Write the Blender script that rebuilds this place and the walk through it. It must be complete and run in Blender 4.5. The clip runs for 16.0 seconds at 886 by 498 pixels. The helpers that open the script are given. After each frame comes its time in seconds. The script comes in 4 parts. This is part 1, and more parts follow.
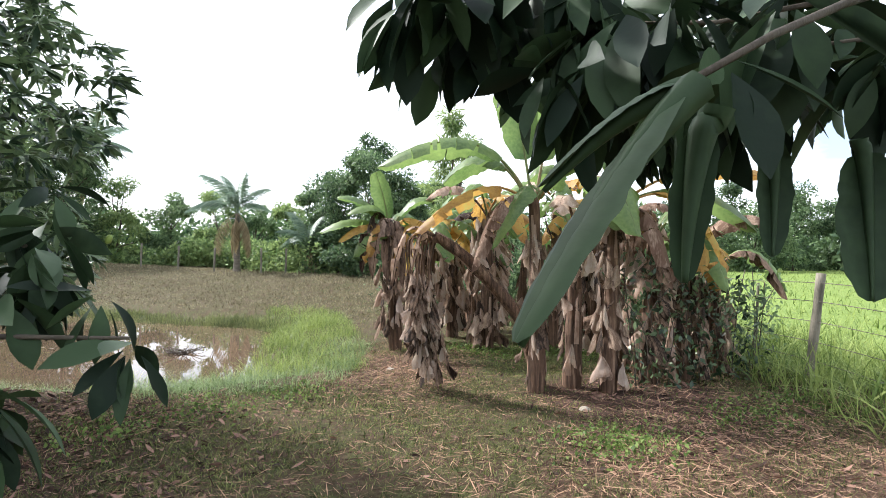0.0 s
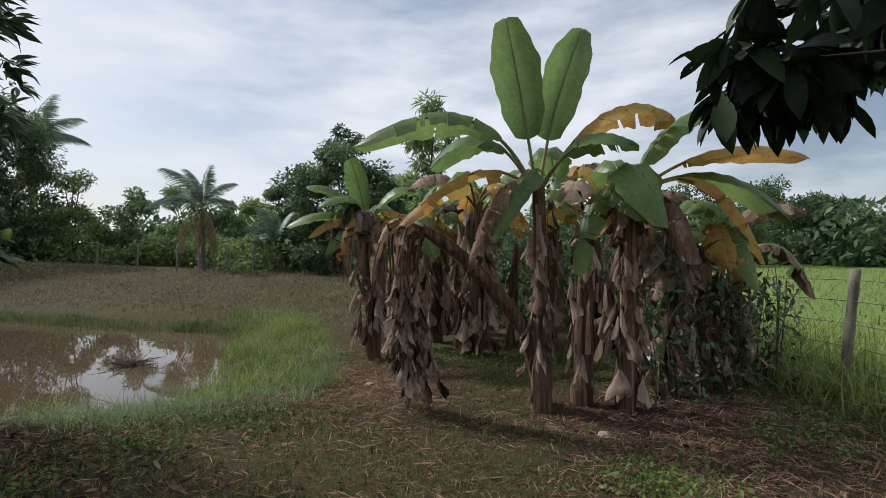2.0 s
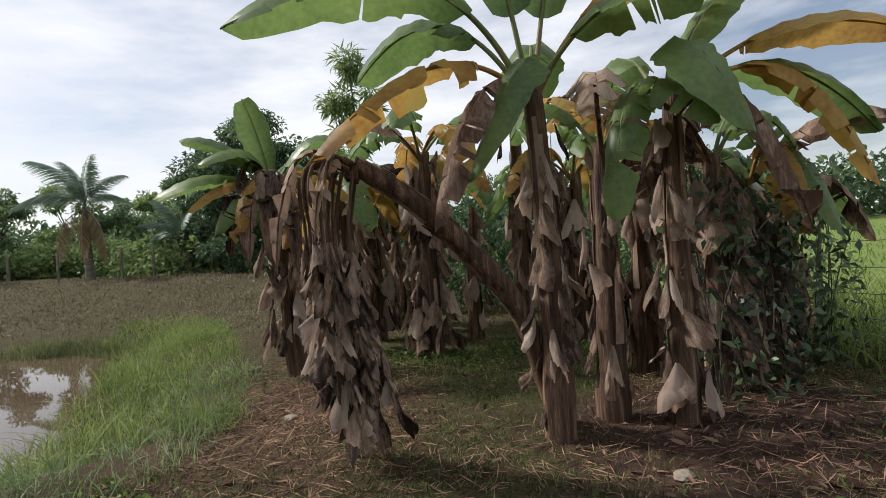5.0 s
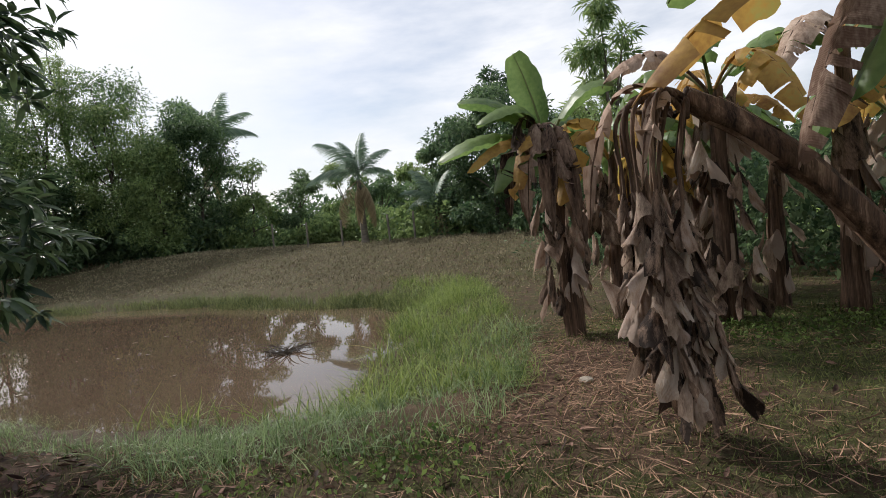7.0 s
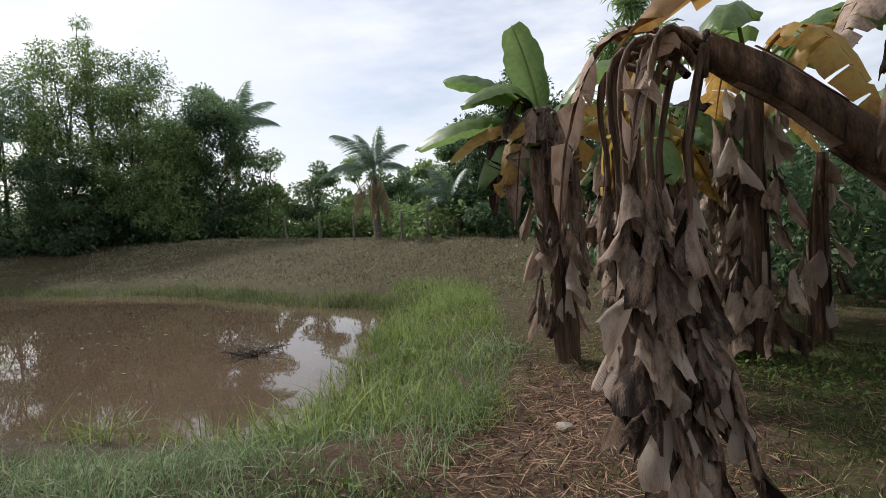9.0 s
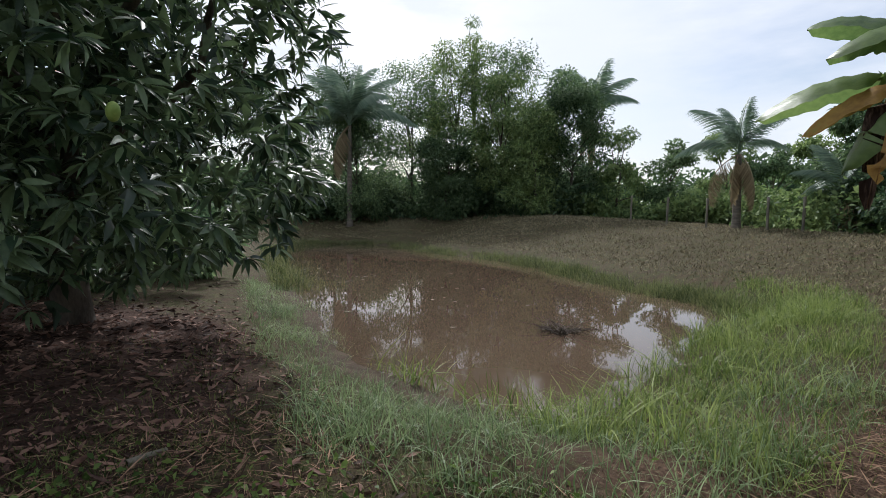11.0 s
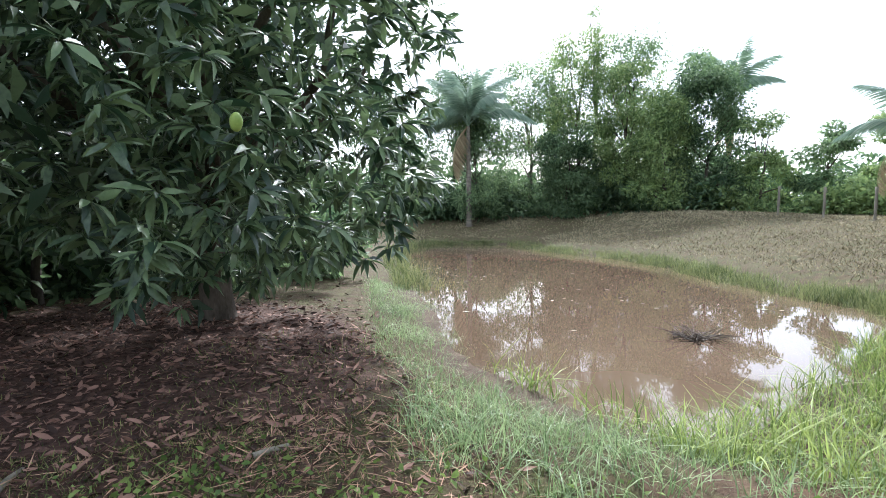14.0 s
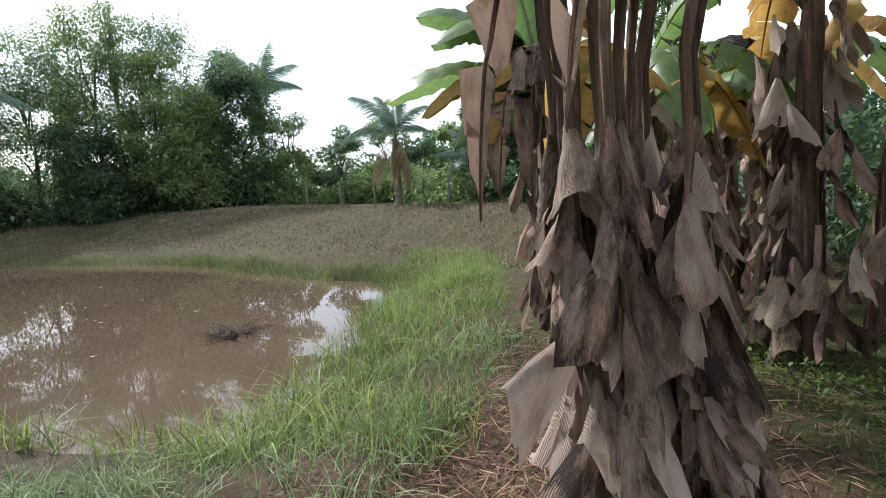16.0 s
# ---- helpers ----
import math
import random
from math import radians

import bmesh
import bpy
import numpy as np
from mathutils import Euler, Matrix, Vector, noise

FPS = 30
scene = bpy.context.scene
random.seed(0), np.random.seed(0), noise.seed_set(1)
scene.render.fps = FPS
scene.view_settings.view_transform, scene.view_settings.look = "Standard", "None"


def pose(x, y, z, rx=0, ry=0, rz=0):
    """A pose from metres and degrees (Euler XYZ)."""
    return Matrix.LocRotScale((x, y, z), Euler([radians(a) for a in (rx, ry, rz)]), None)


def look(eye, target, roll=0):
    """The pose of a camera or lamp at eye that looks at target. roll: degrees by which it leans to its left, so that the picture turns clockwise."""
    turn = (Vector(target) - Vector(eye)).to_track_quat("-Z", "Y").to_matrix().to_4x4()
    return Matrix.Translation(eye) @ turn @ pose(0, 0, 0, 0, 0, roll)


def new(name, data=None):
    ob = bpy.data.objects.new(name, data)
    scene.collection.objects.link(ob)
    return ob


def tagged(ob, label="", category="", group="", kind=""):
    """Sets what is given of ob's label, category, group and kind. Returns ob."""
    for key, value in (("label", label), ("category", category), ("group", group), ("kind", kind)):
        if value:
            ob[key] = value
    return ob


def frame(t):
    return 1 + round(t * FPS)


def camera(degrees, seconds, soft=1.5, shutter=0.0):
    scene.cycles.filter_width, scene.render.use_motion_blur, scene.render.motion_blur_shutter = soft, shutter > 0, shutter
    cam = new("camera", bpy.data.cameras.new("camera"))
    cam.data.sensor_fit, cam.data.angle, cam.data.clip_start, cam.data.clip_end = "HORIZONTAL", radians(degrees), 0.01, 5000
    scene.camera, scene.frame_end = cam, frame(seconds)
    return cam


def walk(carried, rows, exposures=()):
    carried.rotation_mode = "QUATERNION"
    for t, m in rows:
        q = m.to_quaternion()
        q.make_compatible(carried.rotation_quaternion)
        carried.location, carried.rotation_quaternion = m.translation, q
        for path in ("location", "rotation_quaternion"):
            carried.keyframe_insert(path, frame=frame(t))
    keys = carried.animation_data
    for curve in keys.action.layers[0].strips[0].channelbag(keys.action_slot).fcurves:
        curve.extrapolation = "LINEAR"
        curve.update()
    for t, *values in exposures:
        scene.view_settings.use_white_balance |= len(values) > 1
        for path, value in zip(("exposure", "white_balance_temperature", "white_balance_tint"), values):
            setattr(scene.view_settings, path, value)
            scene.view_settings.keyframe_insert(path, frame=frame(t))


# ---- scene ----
cam = camera(78.0, 16.0, 0.75)
PATH = [
    (0, (0.041, -0.538, 1.694), (0.0170, 1.4620, 1.7280), 0.30),
    (0.5, (-0.077, -0.282, 1.666), (-0.0950, 1.7180, 1.6490), 0.90),
    (1, (-0.117, -0.011, 1.662), (-0.0920, 1.9880, 1.6270), 0.80),
    (1.5, (-0.125, 0.319, 1.661), (-0.0800, 2.3180, 1.6440), 0.50),
    (2, (-0.135, 0.548, 1.701), (-0.0640, 2.5460, 1.7230), -0.10),
    (2.5, (-0.134, 0.707, 1.722), (0.0110, 2.7010, 1.7760), 0.00),
    (3, (-0.071, 0.928, 1.638), (0.1460, 2.9160, 1.6650), 1.80),
    (3.2, (-0.066, 1.049, 1.609), (0.1820, 3.0340, 1.6280), 1.70),
    (5.3, (-0.291, 3.087, 1.448), (0.0030, 5.0650, 1.4150), -5.70),
    (5.5, (-0.398, 3.184, 1.453), (-0.2360, 5.1770, 1.4440), -5.40),
    (6, (-0.618, 3.176, 1.468), (-0.7590, 5.1710, 1.4640), -4.90),
    (6.5, (-0.716, 3.087, 1.464), (-1.2070, 5.0250, 1.4140), -5.60),
    (7, (-0.731, 3.132, 1.443), (-1.2390, 5.0640, 1.3510), -6.50),
    (7.5, (-0.647, 3.328, 1.398), (-1.0850, 5.2750, 1.2770), -6.30),
    (8, (-0.600, 3.622, 1.364), (-0.9910, 5.5800, 1.2520), -5.20),
    (8.2, (-0.594, 3.766, 1.365), (-0.9650, 5.7280, 1.2640), -4.50),
    (10.3, (-0.300, 4.500, 1.380), (-1.6230, 5.9969, 1.2846), -0.37),
    (10.5, (-0.300, 4.560, 1.380), (-1.7180, 5.9666, 1.2759), 0.04),
    (11, (-0.290, 4.680, 1.380), (-1.8840, 5.8814, 1.2549), 0.57),
    (11.5, (-0.300, 4.750, 1.380), (-2.0169, 5.7673, 1.2479), 0.32),
    (12, (-0.340, 4.760, 1.380), (-2.1843, 5.5216, 1.2440), -0.04),
    (12.5, (-0.400, 4.760, 1.380), (-2.3415, 5.2226, 1.2508), 0.10),
    (13, (-0.440, 4.750, 1.380), (-2.4222, 4.9908, 1.2671), 0.24),
    (13.5, (-0.440, 4.770, 1.380), (-2.3942, 5.1820, 1.2742), -0.04),
    (14, (-0.400, 4.800, 1.380), (-2.2170, 5.6260, 1.2531), -0.75),
    (14.5, (-0.360, 4.820, 1.380), (-1.9032, 6.0827, 1.2248), -0.50),
    (15, (-0.350, 4.870, 1.380), (-1.6538, 6.3765, 1.2052), -0.95),
    (15.5, (-0.330, 4.980, 1.380), (-1.4053, 6.6547, 1.1823), -1.87),
    (16, (-0.280, 5.170, 1.380), (-0.9987, 7.0255, 1.1780), -3.88),
]
EXPOSURES = [(0, 1.5, 6250, 10), (0.5, 1.3, 6250, 10), (1.0, 0.75, 6250, 10), (1.5, 0.3, 6250, 10), (2.5, -0.15, 6200, 10), (3.2, -0.15, 6250, 10), (5.3, 0.25, 6500, 11),
             (8.2, 0.25, 6400, 11), (10.3, 0.15, 6150, 11), (12.0, 0.4, 6000, 10), (13.0, 1.4, 5850, 10), (13.7, 1.8, 5800, 10), (14.5, 1.4, 5850, 10), (16.0, 0.9, 5950, 10)]
walk(cam, [(t, look(eye, target, roll)) for t, eye, target, roll in PATH], EXPOSURES)

# ---- sky and sun ----
SUN_YAW, SUN_UP = 60.0, 41.0
world = bpy.data.worlds.new("world")
scene.world = world
world.use_nodes = True
wn, wl = world.node_tree.nodes, world.node_tree.links
wn.clear()
w_out, w_bg, w_sky, w_mix = wn.new("ShaderNodeOutputWorld"), wn.new("ShaderNodeBackground"), wn.new("ShaderNodeTexSky"), wn.new("ShaderNodeMix")
w_sky.sky_type, w_sky.sun_disc = "NISHITA", False
w_sky.sun_elevation, w_sky.sun_rotation = radians(SUN_UP), radians(-SUN_YAW)
w_sky.air_density, w_sky.dust_density = 1.0, 2.0
w_mix.data_type = "RGBA"
w_co, w_map, w_noise, w_ramp = wn.new("ShaderNodeTexCoord"), wn.new("ShaderNodeMapping"), wn.new("ShaderNodeTexNoise"), wn.new("ShaderNodeValToRGB")
w_map.inputs["Scale"].default_value = (1.1, 1.1, 3.6)
w_noise.inputs["Scale"].default_value, w_noise.inputs["Detail"].default_value, w_noise.inputs["Roughness"].default_value = 2.1, 7.0, 0.55
w_ramp.color_ramp.elements[0].position, w_ramp.color_ramp.elements[1].position = 0.36, 0.62
w_ramp.color_ramp.elements[0].color, w_ramp.color_ramp.elements[1].color = (0.12, 0.12, 0.12, 1), (1, 1, 1, 1)
wl.new(w_co.outputs["Generated"], w_map.inputs["Vector"])
wl.new(w_map.outputs["Vector"], w_noise.inputs["Vector"])
wl.new(w_noise.outputs["Fac"], w_ramp.inputs["Fac"])
wl.new(w_ramp.outputs["Color"], w_mix.inputs["Factor"])
wl.new(w_sky.outputs["Color"], w_mix.inputs["A"])
w_mix.inputs["B"].default_value = (8.3, 8.5, 8.9, 1)
wl.new(w_mix.outputs["Result"], w_bg.inputs["Color"])
w_bg.inputs["Strength"].default_value = 0.10
wl.new(w_bg.outputs["Background"], w_out.inputs["Surface"])
sun = new("sun", bpy.data.lights.new("sun", "SUN"))
sun.data.energy, sun.data.angle, sun.data.color = 3.2, radians(5), (1.0, 0.975, 0.93)
sun_from = Vector((-math.sin(radians(SUN_YAW)) * math.cos(radians(SUN_UP)), math.cos(radians(SUN_YAW)) * math.cos(radians(SUN_UP)), math.sin(radians(SUN_UP))))
sun.matrix_world = look(sun_from * 40, (0, 0, 0))

# ---- materials ----


def material(name, dark, light, rough=0.7, scale=6.0, bump=0.3, bump_scale=60.0, glow_through=0.0, island=0.0, stretch=(1, 1, 1), third=None, spec=0.3, coords="Object", bands=0.0, each=0.0, ridges=0.0):
    """Two colours mixed by noise at two scales, fine relief, and light that comes through thin sheets."""
    m = bpy.data.materials.new(name)
    m.use_nodes = True
    n, l = m.node_tree.nodes, m.node_tree.links
    b = n["Principled BSDF"]
    b.inputs["Roughness"].default_value, b.inputs["Specular IOR Level"].default_value = rough, spec
    co, mp = n.new("ShaderNodeTexCoord"), n.new("ShaderNodeMapping")
    mp.inputs["Scale"].default_value = stretch
    l.new(co.outputs[coords], mp.inputs["Vector"])
    big, fine = n.new("ShaderNodeTexNoise"), n.new("ShaderNodeTexNoise")
    big.inputs["Scale"].default_value, big.inputs["Detail"].default_value = scale, 6
    fine.inputs["Scale"].default_value, fine.inputs["Detail"].default_value = bump_scale, 4
    l.new(mp.outputs["Vector"], big.inputs["Vector"])
    l.new(mp.outputs["Vector"], fine.inputs["Vector"])
    add = n.new("ShaderNodeMath")
    add.operation = "MULTIPLY_ADD"
    l.new(fine.outputs["Fac"], add.inputs[0])
    add.inputs[1].default_value = 0.45
    l.new(big.outputs["Fac"], add.inputs[2])
    last = add.outputs[0]
    if island:
        geo, mul = n.new("ShaderNodeNewGeometry"), n.new("ShaderNodeMath")
        mul.operation = "MULTIPLY_ADD"
        l.new(geo.outputs["Random Per Island"], mul.inputs[0])
        mul.inputs[1].default_value = island
        l.new(last, mul.inputs[2])
        sub = n.new("ShaderNodeMath")
        sub.operation = "SUBTRACT"
        l.new(mul.outputs[0], sub.inputs[0])
        sub.inputs[1].default_value = island / 2
        last = sub.outputs[0]
    if each:
        info, mul, sub_ = n.new("ShaderNodeObjectInfo"), n.new("ShaderNodeMath"), n.new("ShaderNodeMath")
        mul.operation, sub_.operation = "MULTIPLY_ADD", "SUBTRACT"
        l.new(info.outputs["Random"], mul.inputs[0])
        mul.inputs[1].default_value = each
        l.new(last, mul.inputs[2])
        l.new(mul.outputs[0], sub_.inputs[0])
        sub_.inputs[1].default_value = each / 2
        last = sub_.outputs[0]
    ramp = n.new("ShaderNodeValToRGB")
    e = ramp.color_ramp.elements
    e[0].position, e[1].position = 0.48, 0.95
    e[0].color, e[1].color = (*dark, 1), (*light, 1)
    if third:
        x = e.new(0.80)
        x.color = (*light, 1)
        e[-1].position = 1.0
        e[-1].color = (*third, 1)
    l.new(last, ramp.inputs["Fac"])
    l.new(ramp.outputs["Color"], b.inputs["Base Color"])
    if bump:
        bp = n.new("ShaderNodeBump")
        bp.inputs["Strength"].default_value, bp.inputs["Distance"].default_value = bump, 0.01
        l.new(fine.outputs["Fac"], bp.inputs["Height"])
        if bands:
            wv, both = n.new("ShaderNodeTexWave"), n.new("ShaderNodeMath")
            wv.wave_type, wv.bands_direction = "BANDS", "DIAGONAL"
            wv.inputs["Scale"].default_value, wv.inputs["Distortion"].default_value, wv.inputs["Detail"].default_value = bands, 5.0, 3
            l.new(co.outputs[coords], wv.inputs["Vector"])
            both.operation = "MULTIPLY_ADD"
            l.new(wv.outputs["Fac"], both.inputs[0])
            both.inputs[1].default_value = 0.14
            l.new(fine.outputs["Fac"], both.inputs[2])
            l.new(both.outputs[0], bp.inputs["Height"])
        if ridges:
            rg, sum_ = n.new("ShaderNodeTexWave"), n.new("ShaderNodeMath")
            rg.wave_type, rg.bands_direction = "BANDS", "X"
            rg.inputs["Scale"].default_value, rg.inputs["Distortion"].default_value, rg.inputs["Detail"].default_value, rg.inputs["Detail Scale"].default_value = ridges, 2.2, 3, 0.7
            l.new(co.outputs["UV"], rg.inputs["Vector"])
            sum_.operation = "MULTIPLY_ADD"
            l.new(rg.outputs["Fac"], sum_.inputs[0])
            sum_.inputs[1].default_value = 0.45
            l.new(fine.outputs["Fac"], sum_.inputs[2])
            l.new(sum_.outputs[0], bp.inputs["Height"])
        l.new(bp.outputs["Normal"], b.inputs["Normal"])
    if glow_through:
        t, mx = n.new("ShaderNodeBsdfTranslucent"), n.new("ShaderNodeMixShader")
        l.new(ramp.outputs["Color"], t.inputs["Color"])
        mx.inputs[0].default_value = glow_through
        l.new(b.outputs[0], mx.inputs[1])
        l.new(t.outputs[0], mx.inputs[2])
        l.new(mx.outputs[0], n["Material Output"].inputs["Surface"])
    return m


M_MANGO = material("mango_leaf", (0.018, 0.042, 0.019), (0.138, 0.200, 0.092), 0.42, 1.2, 0.1, 30, 0.28, 0.8, spec=0.55)
# Mango leaves with their dark silhouette against the sky put into the colour.
M_SILHOUETTE = material("silhouetted_bough_leaf", (0.009, 0.020, 0.010), (0.040, 0.070, 0.030), 0.58, 1.2, 0.1, 30, 0.08, 0.7, spec=0.2)
# Haze over the far bank is lightened into these tree and palm greens.
M_TREE = material("tree_leaf", (0.080, 0.135, 0.065), (0.250, 0.345, 0.160), 0.55, 0.35, 0, 20, 0.52, 0.5)
M_DARKTREE = material("dark_tree_leaf", (0.045, 0.088, 0.044), (0.165, 0.240, 0.110), 0.5, 0.4, 0, 20, 0.46, 0.5)
M_LIGHTTREE = material("feathery_leaf", (0.100, 0.165, 0.060), (0.300, 0.390, 0.145), 0.6, 0.4, 0, 20, 0.45, 0.5)
M_PALM = material("palm_leaf", (0.125, 0.200, 0.140), (0.310, 0.395, 0.285), 0.42, 0.5, 0, 20, 0.36, 0.4, spec=0.5)
M_DRYPALM = material("dry_palm_leaf", (0.16, 0.12, 0.07), (0.42, 0.34, 0.21), 0.75, 0.8, 0, 20, 0.3, 0.4)
M_BANANA = material("banana_leaf", (0.075, 0.140, 0.040), (0.240, 0.340, 0.105), 0.42, 1.6, 0.15, 25, 0.48, 0.0, spec=0.5, bands=26)
M_YELLOW = material("yellowing_banana_leaf", (0.27, 0.13, 0.045), (0.54, 0.33, 0.085), 0.55, 2.2, 0.2, 25, 0.45, third=(0.42, 0.40, 0.12))
M_DEAD = material("dead_banana_leaf", (0.026, 0.014, 0.010), (0.275, 0.178, 0.125), 0.85, 5.0, 0.8, 38, 0.20, 0.0, stretch=(1.4, 1.4, 0.35), third=(0.46, 0.33, 0.25), bands=34, each=0.7)
M_PALEDEAD = material("pale_dead_banana_leaf", (0.15, 0.088, 0.060), (0.48, 0.345, 0.26), 0.85, 5.0, 0.8, 38, 0.28, 0.0, stretch=(1.4, 1.4, 0.35), third=(0.62, 0.48, 0.38), bands=34, each=0.5)
M_FLAP = material("dry_leaf_piece", (0.034, 0.021, 0.015), (0.330, 0.218, 0.155), 0.8, 4.0, 0.55, 30, 0.18, 0.0, stretch=(1.6, 1.6, 0.5), third=(0.42, 0.32, 0.26), each=0.6, ridges=13.0)
M_PALEFLAP = material("pale_dry_leaf_piece", (0.140, 0.088, 0.062), (0.48, 0.350, 0.262), 0.8, 4.0, 0.55, 30, 0.24, 0.0, stretch=(1.6, 1.6, 0.5), third=(0.55, 0.45, 0.37), each=0.5, ridges=13.0)
M_STEM = material("banana_stem", (0.016, 0.009, 0.006), (0.150, 0.088, 0.057), 0.8, 5.0, 0.9, 26, 0, stretch=(5, 5, 0.3), third=(0.36, 0.24, 0.16))
M_GREENSTEM = material("green_banana_stem", (0.06, 0.10, 0.03), (0.19, 0.21, 0.08), 0.6, 2.5, 0.4, 30, 0, stretch=(3, 3, 0.5), third=(0.22, 0.14, 0.08))
M_YELLOWSTEM = material("dry_yellow_banana_stem", (0.20, 0.10, 0.03), (0.42, 0.25, 0.08), 0.8, 3.0, 0.6, 30, 0, stretch=(3, 3, 0.5))
M_BARK = material("bark", (0.035, 0.028, 0.022), (0.140, 0.115, 0.090), 0.9, 4.0, 0.9, 40, 0, stretch=(1, 1, 0.4))
M_PALMBARK = material("palm_bark", (0.06, 0.05, 0.04), (0.22, 0.19, 0.15), 0.9, 4.0, 0.9, 30, 0, stretch=(0.6, 0.6, 3))
M_POST = material("weathered_post_wood", (0.10, 0.09, 0.07), (0.26, 0.23, 0.18), 0.85, 5.0, 0.7, 50, 0, stretch=(2, 2, 0.4))
M_WIRE = material("rusty_wire", (0.05, 0.04, 0.035), (0.16, 0.12, 0.10), 0.6, 30.0, 0.2, 90)
M_GRASS = material("tall_grass", (0.095, 0.150, 0.032), (0.330, 0.400, 0.120), 0.55, 0.8, 0, 20, 0.40, 0.7)
M_DULLGRASS = material("dull_grass", (0.060, 0.085, 0.026), (0.235, 0.255, 0.105), 0.6, 0.8, 0, 20, 0.35, 0.8)
M_WETGRASS = material("wet_grass", (0.105, 0.165, 0.065), (0.330, 0.420, 0.200), 0.5, 0.8, 0, 20, 0.40, 0.55)
M_LAWN = material("cut_grass", (0.034, 0.056, 0.013), (0.225, 0.250, 0.085), 0.7, 0.7, 0, 20, 0.30, 0.7)
M_STRAW = material("dry_straw", (0.050, 0.022, 0.014), (0.420, 0.262, 0.170), 0.85, 0.9, 0, 20, 0.1, 1.0)
M_LITTER = material("leaf_litter", (0.034, 0.018, 0.013), (0.270, 0.155, 0.115), 0.8, 3.0, 0.3, 40, 0.05, 1.0)
M_STONE = material("stone", (0.20, 0.16, 0.12), (0.42, 0.37, 0.30), 0.85, 12.0, 0.6, 60)
M_STUBBLE = material("bank_stubble", (0.110, 0.095, 0.052), (0.380, 0.325, 0.205), 0.8, 0.5, 0, 20, 0.15, 0.9)
M_WEED = material("weed_leaf", (0.060, 0.110, 0.022), (0.210, 0.290, 0.080), 0.6, 1.5, 0, 20, 0.35, 0.6)
M_FRUIT = material("green_mango_skin", (0.16, 0.24, 0.05), (0.30, 0.38, 0.10), 0.45, 8.0, 0.05, 60)
M_PAD = material("floating_leaf", (0.06, 0.07, 0.03), (0.20, 0.20, 0.10), 0.6, 6.0, 0.2, 40, 0, 0.6)


def ground_material():
    """Bare earth, straw and short grass, mixed by noise and by how much of each lies there."""
    m = bpy.data.materials.new("ground")
    m.use_nodes = True
    n, l = m.node_tree.nodes, m.node_tree.links
    b = n["Principled BSDF"]
    b.inputs["Roughness"].default_value, b.inputs["Specular IOR Level"].default_value = 0.95, 0.15
    co = n.new("ShaderNodeTexCoord")

    def noise_of(scale, detail=8, rough=0.6):
        x = n.new("ShaderNodeTexNoise")
        x.inputs["Scale"].default_value, x.inputs["Detail"].default_value, x.inputs["Roughness"].default_value = scale, detail, rough
        l.new(co.outputs["Object"], x.inputs["Vector"])
        return x.outputs["Fac"]

    def ramp_of(value, a, b_, lo, hi):
        x = n.new("ShaderNodeValToRGB")
        x.color_ramp.elements[0].position, x.color_ramp.elements[1].position = lo, hi
        x.color_ramp.elements[0].color, x.color_ramp.elements[1].color = (*a, 1), (*b_, 1)
        l.new(value, x.inputs["Fac"])
        return x.outputs["Color"]

    def mixed(fac, a, c):
        x = n.new("ShaderNodeMix")
        x.data_type = "RGBA"
        l.new(fac, x.inputs["Factor"])
        l.new(a, x.inputs["A"])
        l.new(c, x.inputs["B"])
        return x.outputs["Result"]

    def cover(name, spread):
        at = n.new("ShaderNodeAttribute")
        at.attribute_name = name
        x = n.new("ShaderNodeMath")
        x.operation = "ADD"
        l.new(at.outputs["Fac"], x.inputs[0])
        l.new(noise_of(spread, 6, 0.7), x.inputs[1])
        y = n.new("ShaderNodeMapRange")
        y.inputs["From Min"].default_value, y.inputs["From Max"].default_value = 0.85, 1.15
        l.new(x.outputs[0], y.inputs["Value"])
        return y.outputs["Result"]

    earth = ramp_of(noise_of(9), (0.036, 0.021, 0.014), (0.125, 0.080, 0.053), 0.3, 0.75)
    straw = ramp_of(noise_of(38), (0.050, 0.029, 0.019), (0.20, 0.130, 0.085), 0.35, 0.72)
    green = ramp_of(noise_of(26), (0.028, 0.037, 0.012), (0.130, 0.140, 0.050), 0.35, 0.72)
    field = ramp_of(noise_of(5), (0.10, 0.16, 0.035), (0.24, 0.30, 0.085), 0.3, 0.75)
    mud = ramp_of(noise_of(6), (0.055, 0.038, 0.026), (0.13, 0.095, 0.065), 0.3, 0.75)
    # Fallen-leaf brown, used as well for the shade painted by the banana clump.
    litter_shade = ramp_of(noise_of(16), (0.034, 0.019, 0.014), (0.130, 0.076, 0.058), 0.3, 0.75)
    c = mixed(cover("straw", 3.0), earth, straw)
    c = mixed(cover("green", 4.0), c, green)
    c = mixed(cover("litter_shade", 3.0), c, litter_shade)
    c = mixed(cover("mud", 5.0), c, mud)
    c = mixed(cover("field", 3.0), c, field)
    l.new(c, b.inputs["Base Color"])
    bp = n.new("ShaderNodeBump")
    bp.inputs["Strength"].default_value, bp.inputs["Distance"].default_value = 0.9, 0.03
    l.new(noise_of(30, 8, 0.7), bp.inputs["Height"])
    l.new(bp.outputs["Normal"], b.inputs["Normal"])
    return m


